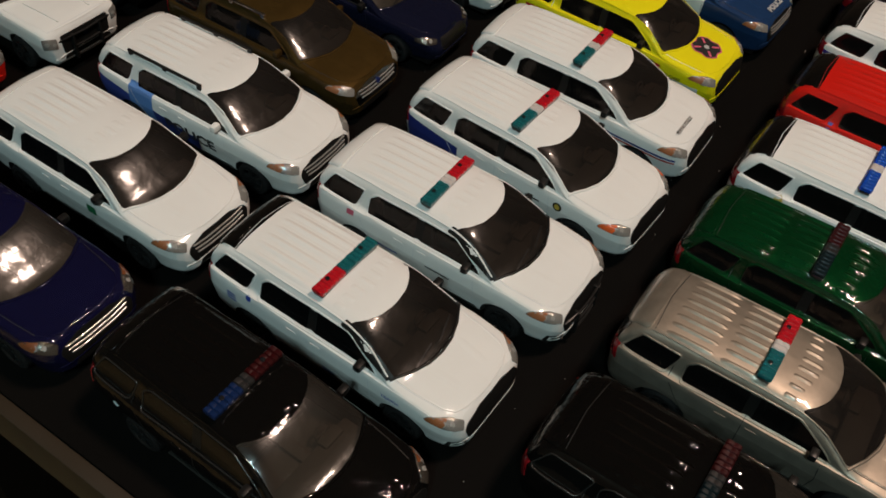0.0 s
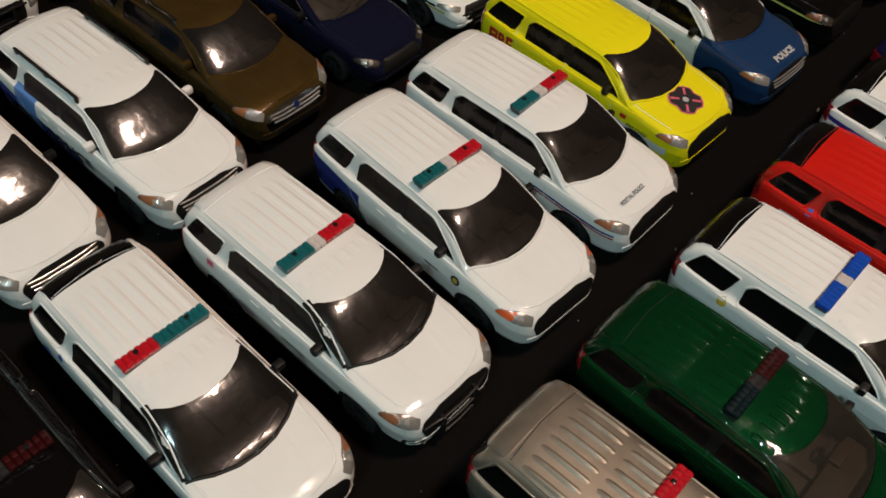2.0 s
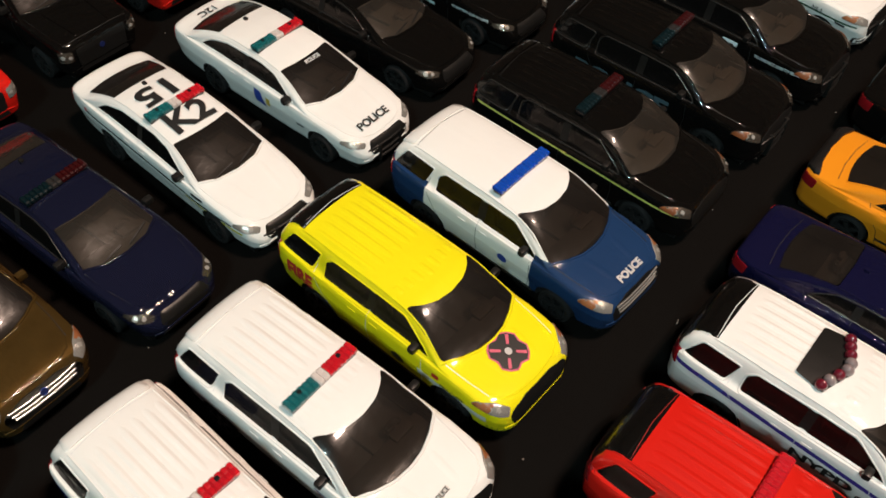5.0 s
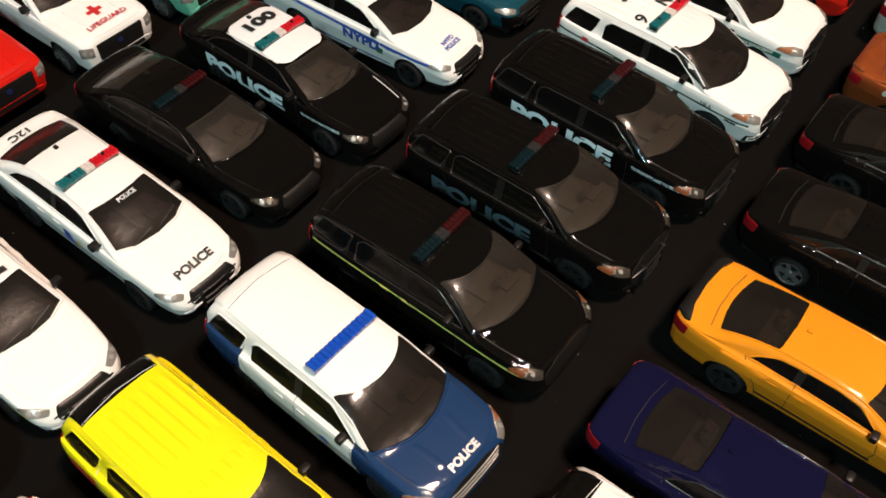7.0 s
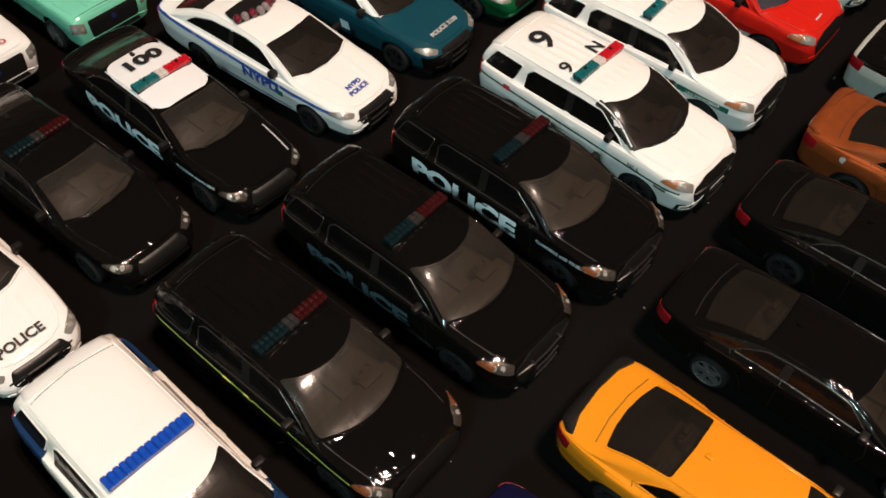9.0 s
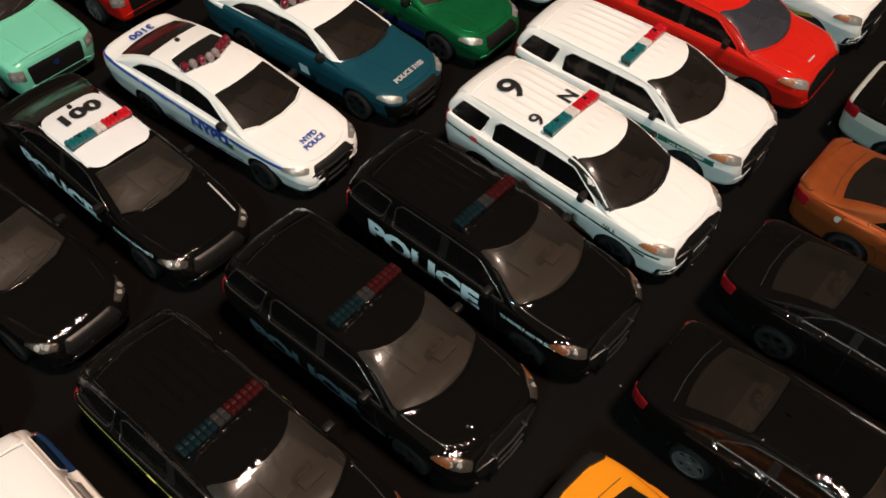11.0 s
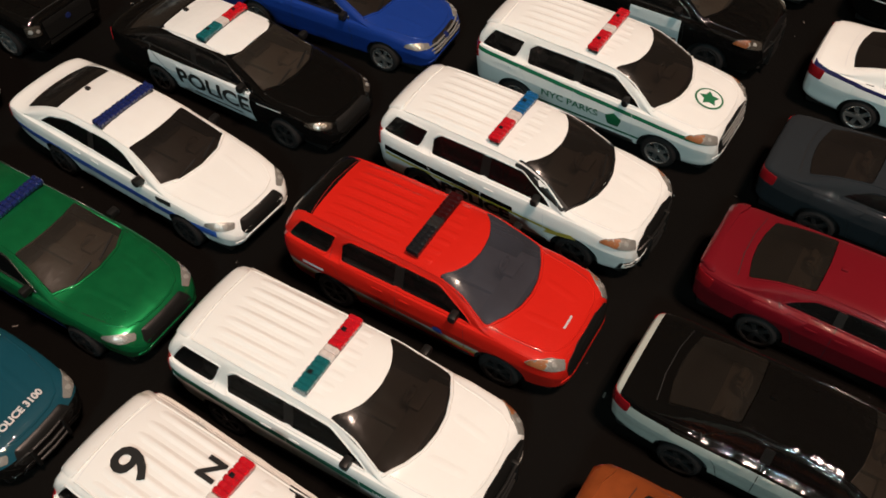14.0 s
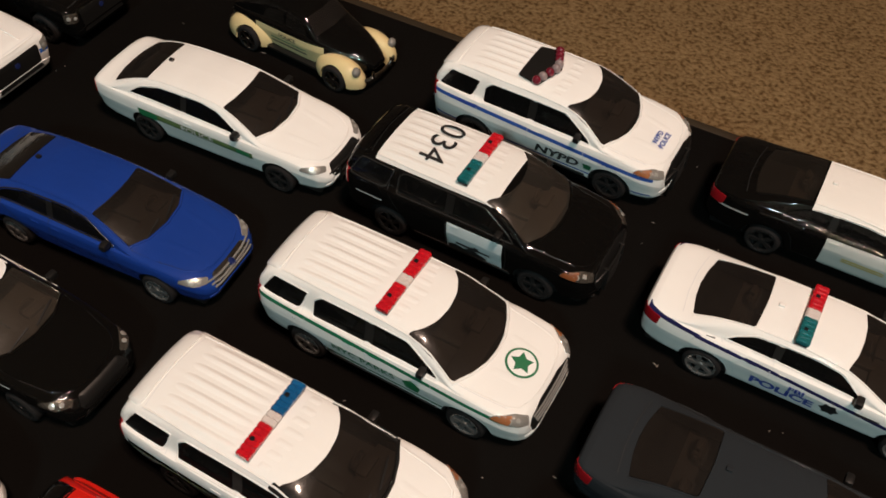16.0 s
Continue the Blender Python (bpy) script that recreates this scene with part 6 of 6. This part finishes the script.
c = make_car("police_suv", "suv", (92.5, 235.0, 0), "white police suv model with blue and clear light bar", P["white_rear"], "bcb", bar_x=-2.6); print_shape(c, disc(-22.3, 17.8, 1.3), "ink_gold")
c = make_car("fire_suv", "suv", (92.5, 276.5, 0.5), "red fire suv model with all-red light bar", P["red_rear"], "red", bar_x=-2.6, seam="seam_red"); bars(c, (-25.5, 15.2), 6, 1, "ink_white", height=0.8); print_shape(c, [(-22, 18.2), (-20.6, 18.2), (-20.6, 19.6), (-22, 19.6)], "ink_blue")
c = make_car("police_suv", "suv", (94.3, 318.0, -0.5), "white police suv model with navy line and roof beacons", P["cop_rear"], None)
beacon_row(c, -4); bars(c, (-25.4, 16.8), 7, 1, "ink_blue", height=0.9); sign(c, "NYPD", (6.0, 11.0), 5.2, "ink", wide=1.2, bold=0.04)


def charger(at, label, body, name="saloon", **more):
    spoil = more.pop("spoiler", False)
    car = make_car(name, "charger", at, label, body, **more)
    if spoil:
        part("spoiler", KITS["charger"]["spoiler"], spoil if not isinstance(spoil, str) else M[spoil], car["root"])
    return car


c = charger((92.3, 356.6, 0), "dark navy muscle saloon model seen from behind", P["navy"], seam="seam")
c = charger((93.2, 400.4, -0.5), "orange-yellow muscle saloon model with black stripes and spoiler", P["orange"], seam="seam", spoiler="trim", glass="glass_smoke")
for pts in ([(-12, 6.6), (20, 6.0), (20, 7.2), (-12, 7.6)],):
    print_shape(c, pts, "ink"); print_shape(c, pts, "ink", "left")
print_shape(c, [(28, -8), (42, -6), (42, 6), (28, 8)], "trim", "top", 0.2, "bonnet_panel")
c = charger((92.1, 446.2, 0), "glossy black muscle saloon model with silver wheels", P["black"], seam="seam", rim="rim", glass="glass_smoke")
c = charger((91.2, 489.4, 0), "glossy black saloon model with red tail lights", P["black"], seam="seam", rim="rim_dark", glass="glass_smoke")
c = charger((91.4, 530.6, 0), "copper metallic muscle saloon model with lip spoiler", P["copper"], seam="seam", spoiler=P["copper"], glass="glass_smoke")
print_shape(c, disc(-25, 15, 1.1), "ink_silver")
c = charger((86.5, 574.2, 0), "black over pale grey muscle saloon model", P["grey_black"], seam="seam", glass="glass_smoke")
c = charger((89.3, 617.5, 0), "maroon muscle saloon model with lip spoiler", P["maroon"], seam="seam", spoiler=P["maroon"], glass="glass_smoke", rim="rim_dark")
c = charger((91.0, 660.4, 0), "matt dark slate muscle saloon model", P["slate"], seam="seam")
c = charger((88.4, 711.8, 0), "white police saloon model with navy line and light bar", P["fbi"], bar="tr", name="police_saloon", rim="rim")
sign(c, "FBI", (3.8, 11.0), 2.8, "ink_blue", wide=1.2, bold=0.03); sign(c, "POLICE", (0.5, 8.0), 4.4, "ink_blue", wide=1.15, bold=0.04); print_shape(c, star(12.5, 9.4, 2.6, 1.9, 6), "ink"); bars(c, (-20.5, 16.4), 2.4, 1, "ink", height=1.2); bars(c, (21, 12.6), 6, 1, "ink", height=0.8)
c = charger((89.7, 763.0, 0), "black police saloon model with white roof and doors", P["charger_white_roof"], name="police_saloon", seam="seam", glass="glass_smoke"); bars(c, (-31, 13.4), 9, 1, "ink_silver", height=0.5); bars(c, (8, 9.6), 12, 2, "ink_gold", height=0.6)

# ---- far column: pickups and vans, noses only in view ----
c = make_car("fire_pickup", "truck", (-200, 113.0, 0), "red and yellow pickup model", paint("red_enamel_yellow_stripe", (0.56, 0.014, 0.008), zones=[((0.6, 0.45, 0.02), -50, 60, 14, 17, 0, -1)]))
c = make_car("pickup", "truck", (-193, 154.0, 0), "white pickup model with black grille", P["white"], bull=True)
c = make_car("pickup", "truck", (-200, 196.0, 0), "black pickup model with chrome grille", P["black"], seam="seam")
c = make_car("fire_pickup", "truck", (-200, 241.5, 0), "red fire pickup model with pale bonnet print", P["red"], seam="seam_red"); bars(c, (37, 4), 8, 1, "ink_pale", "top", 90, 1.2)
c = make_car("pickup", "truck", (-200, 289.0, 0), "plain glossy black pickup model", P["black"], seam="seam")
c = make_car("pickup", "truck", (-207, 333.5, 0), "red pickup model with black grille", P["red"], seam="seam_red")
c = make_car("lifeguard_pickup", "truck", (-200.5, 374.8, 0), "white lifeguard pickup model with red cross", P["white"], None, rim="rim")
sign(c, "LIFEGUARD", (37.6, 0), 2.9, "ink_red", "top", 90, 1.1, 0.02)
print_shape(c, [(30.6 + 1.35 * x, 1.35 * y) for x, y in ((-2.2, -0.7), (-0.7, -0.7), (-0.7, -2.2), (0.7, -2.2), (0.7, -0.7), (2.2, -0.7), (2.2, 0.7), (0.7, 0.7), (0.7, 2.2), (-0.7, 2.2), (-0.7, 0.7), (-2.2, 0.7))], "ink_red", "top", 0.2, "red_cross")
c = make_car("pickup", "truck", (-198, 418.0, 0), "mint green pickup model with black grille", P["mint"], rim="rim", seam="seam")
c = make_car("pickup", "truck", (-207, 463.0, 0), "red pickup model with dark wheels", P["red"], seam="seam_red", rim="rim")
c = make_car("pickup", "truck", (-202, 507.0, 0), "white pickup model with black grille", P["white"], rim="rim")
c = make_car("pickup", "truck", (-208, 552.0, 0), "white pickup model with black push bar", P["white"], bull=True)
c = make_car("pickup", "truck", (-213, 600.0, 0), "black pickup model with silver wheels", P["black"], seam="seam", rim="rim")
c = make_car("pickup", "truck", (-214, 690.0, 0), "white pickup model with blue stripe", paint("white_enamel_truck_blue_line", WHITE, zones=[((0.03, 0.12, 0.45), -50, 45, 11.5, 13.2, 0, 10)]), rim="rim")
c = make_car("pickup", "truck", (-215, 731.0, 0), "black pickup model with bright lamps", P["black"], seam="seam")


# ---- the beetle ----
def beetle(at):
    root = new("police_beetle")
    root.matrix_world = pose(at[0] * MM, at[1] * MM, 0, 0, 0, at[2])
    tagged(root, "old round beetle model in black and cream with police print", "toy car", "model cars on the table")
    stations = [(-32, 4, 7, 9, 9, 9.5), (-31, 6.5, 6, 11, 11.5, 12.5), (-27, 9, 5, 13.2, 14.4, 15.8), (-20, 10.6, 4.2, 14.2, 18.0, 19.6), (-12, 11, 4, 14.4, 20.6, 22.2), (-3, 11, 4, 14.4, 21.4, 23.0), (4, 11, 4, 14.2, 20.4, 22.2),
                (8, 10.8, 4, 14.0, 17.4, 19.2), (11, 10.4, 4.2, 13.8, 14.4, 16.2), (16, 9.2, 4.6, 13.2, 13.4, 15.4), (23, 7.2, 5.2, 11.6, 11.8, 13.6), (28, 5.2, 6, 9.6, 9.8, 11.4), (31, 3, 7, 8.6, 8.7, 9.2)]
    body, tree = shell("body", stations, 8.2, 21.4, (20.5, -19.0), 5.0, 5.6)
    part("body", body, paint("black_enamel_cream_doors", BL, 0.42, zones=[((0.60, 0.50, 0.27), -16, 14, 3, 13.0, 0, 8)]), root)
    part("windscreen", patch("windscreen", [(10.4, -8.6), (11.4, 0), (10.4, 8.6), (5.6, 7.2), (6.2, 0), (5.6, -7.2)], tree, TOP, r=0.6, step=1.2), M["glass"], root)
    for view, flip in ((SIDE_R, 1), (SIDE_L, -1)):
        for n, pts in (("front_window", [(-2.6, 15.2), (6.8, 15.0), (4.2, 19.4), (-2.6, 20.2)]), ("rear_window", [(-13.2, 15.4), (-4.0, 15.2), (-4.0, 20.2), (-11.4, 18.8)])):
            part(n, patch(n, [(flip * x, z) for x, z in pts], tree, view, r=0.7, step=1.2), M["glass"], root)
    for wx in (20.5, -19.0):
        for s in (-1, 1):
            bm = bmesh.new()
            ball(bm, (wx - (1.5 if wx < 0 else 0.0), s * 9.0, 4.6), (10.6, 5.2, 7.6), 24)
            well = bmesh.new()
            made = bmesh.ops.create_cone(well, cap_ends=True, segments=32, radius1=5.7, radius2=5.7, depth=40)["verts"]
            for v in made:
                v.co = Vector((wx + v.co.x, v.co.z + s * 24, 4.6 + v.co.y))
            box(well, wx - 20, wx + 20, min(s * 4, s * 44), max(s * 4, s * 44), -20, 3.4)
            guard, tool = new("guard", mesh_from("guard", bm)), new("cutter", mesh_from("cutter", well))
            mod = guard.modifiers.new("cut", "BOOLEAN")
            mod.operation, mod.object, mod.solver, mod.use_self = "DIFFERENCE", tool, "EXACT", True
            me = bpy.data.meshes.new_from_object(guard.evaluated_get(bpy.context.evaluated_depsgraph_get()))
            for ob in (guard, tool):
                bpy.data.objects.remove(ob)
            me.name = "fender"
            me.shade_smooth()
            me.set_sharp_from_angle(angle=radians(40))
            part("fender", me, P["cream"], root, "cream rounded fender")
            w = part("wheel", KITS["taurus"]["wheel"][0], M["rubber"], root)
            w.matrix_basis = pose(wx * MM, s * 12.0 * MM, 5.0 * MM, 0, 20, 180 if s > 0 else 0) @ Matrix.Diagonal((0.93, 0.9, 0.93, 1))
            part("rim", KITS["taurus"]["wheel"][1], M["chrome"], w)
    for s in (-1, 1):
        bm = bmesh.new()
        ball(bm, (28.6, s * 10.2, 9.6), (1.5, 1.8, 1.9), 12)
        part("headlight", mesh_from("headlight", bm), M["lamp"], root)
        part("running_board", mesh_from("running_board", box(bmesh.new(), -11, 12, s * 10.4 - 1.8, s * 10.4 + 1.8, 4.0, 5.0, 0.3)), M["trim"], root)
    for x, sgn in ((32.2, 1), (-33.2, -1)):
        bm = tube(bmesh.new(), [(x - sgn * 4, -11.5, 5.6), (x - sgn * 1.0, -7, 5.6), (x, 0, 5.6), (x - sgn * 1.0, 7, 5.6), (x - sgn * 4, 11.5, 5.6)], 0.8)
        for y in (-5, 5):
            tube(bm, [(x - sgn * 0.4, y, 4.4), (x - sgn * 0.2, y, 8.0)], 0.5)
        part("bumper", mesh_from("bumper", bm), M["chrome"], root)
    car = {"root": root, "tree": tree}
    sign(car, "POLICE", (-1.6, 11.2), 2.0, "ink", wide=1.2); bars(car, (-1.5, 7.6), 16, 1, "ink", height=0.7); bars(car, (-1.5, 9.2), 16, 1, "ink_green", height=0.5)


beetle((-101.5, 761.0, -5))


# ---- dust on the table ----
rng = random.Random(5)
bm = bmesh.new()
for _ in range(420):
    x, y, a, r = rng.uniform(-240, 150), rng.uniform(52, 790), rng.uniform(0, 6.3), rng.uniform(0.08, 0.26)
    long = r * rng.choice((1, 1, 1.4, 4.0))
    ca, sa = math.cos(a), math.sin(a)
    low = [bm.verts.new((x + u * long * ca - v * r * sa, y + u * long * sa + v * r * ca, 0.02)) for u, v in ((-1, -0.6), (1, -0.8), (0.8, 0.9), (-0.9, 0.7))]
    top = bm.verts.new((x, y, 0.05 + r * 0.5))
    for k in range(4):
        bm.faces.new((low[k], low[(k + 1) % 4], top))
dust = new("dust", mesh_from("dust", bm, smooth=False))
dust.data.materials.append(plain("grey_lint", (0.20, 0.18, 0.16), 0.9, gloss=0.1))
tagged(dust, "pale specks of dust and lint on the black tabletop", "dust", kind="stuff")
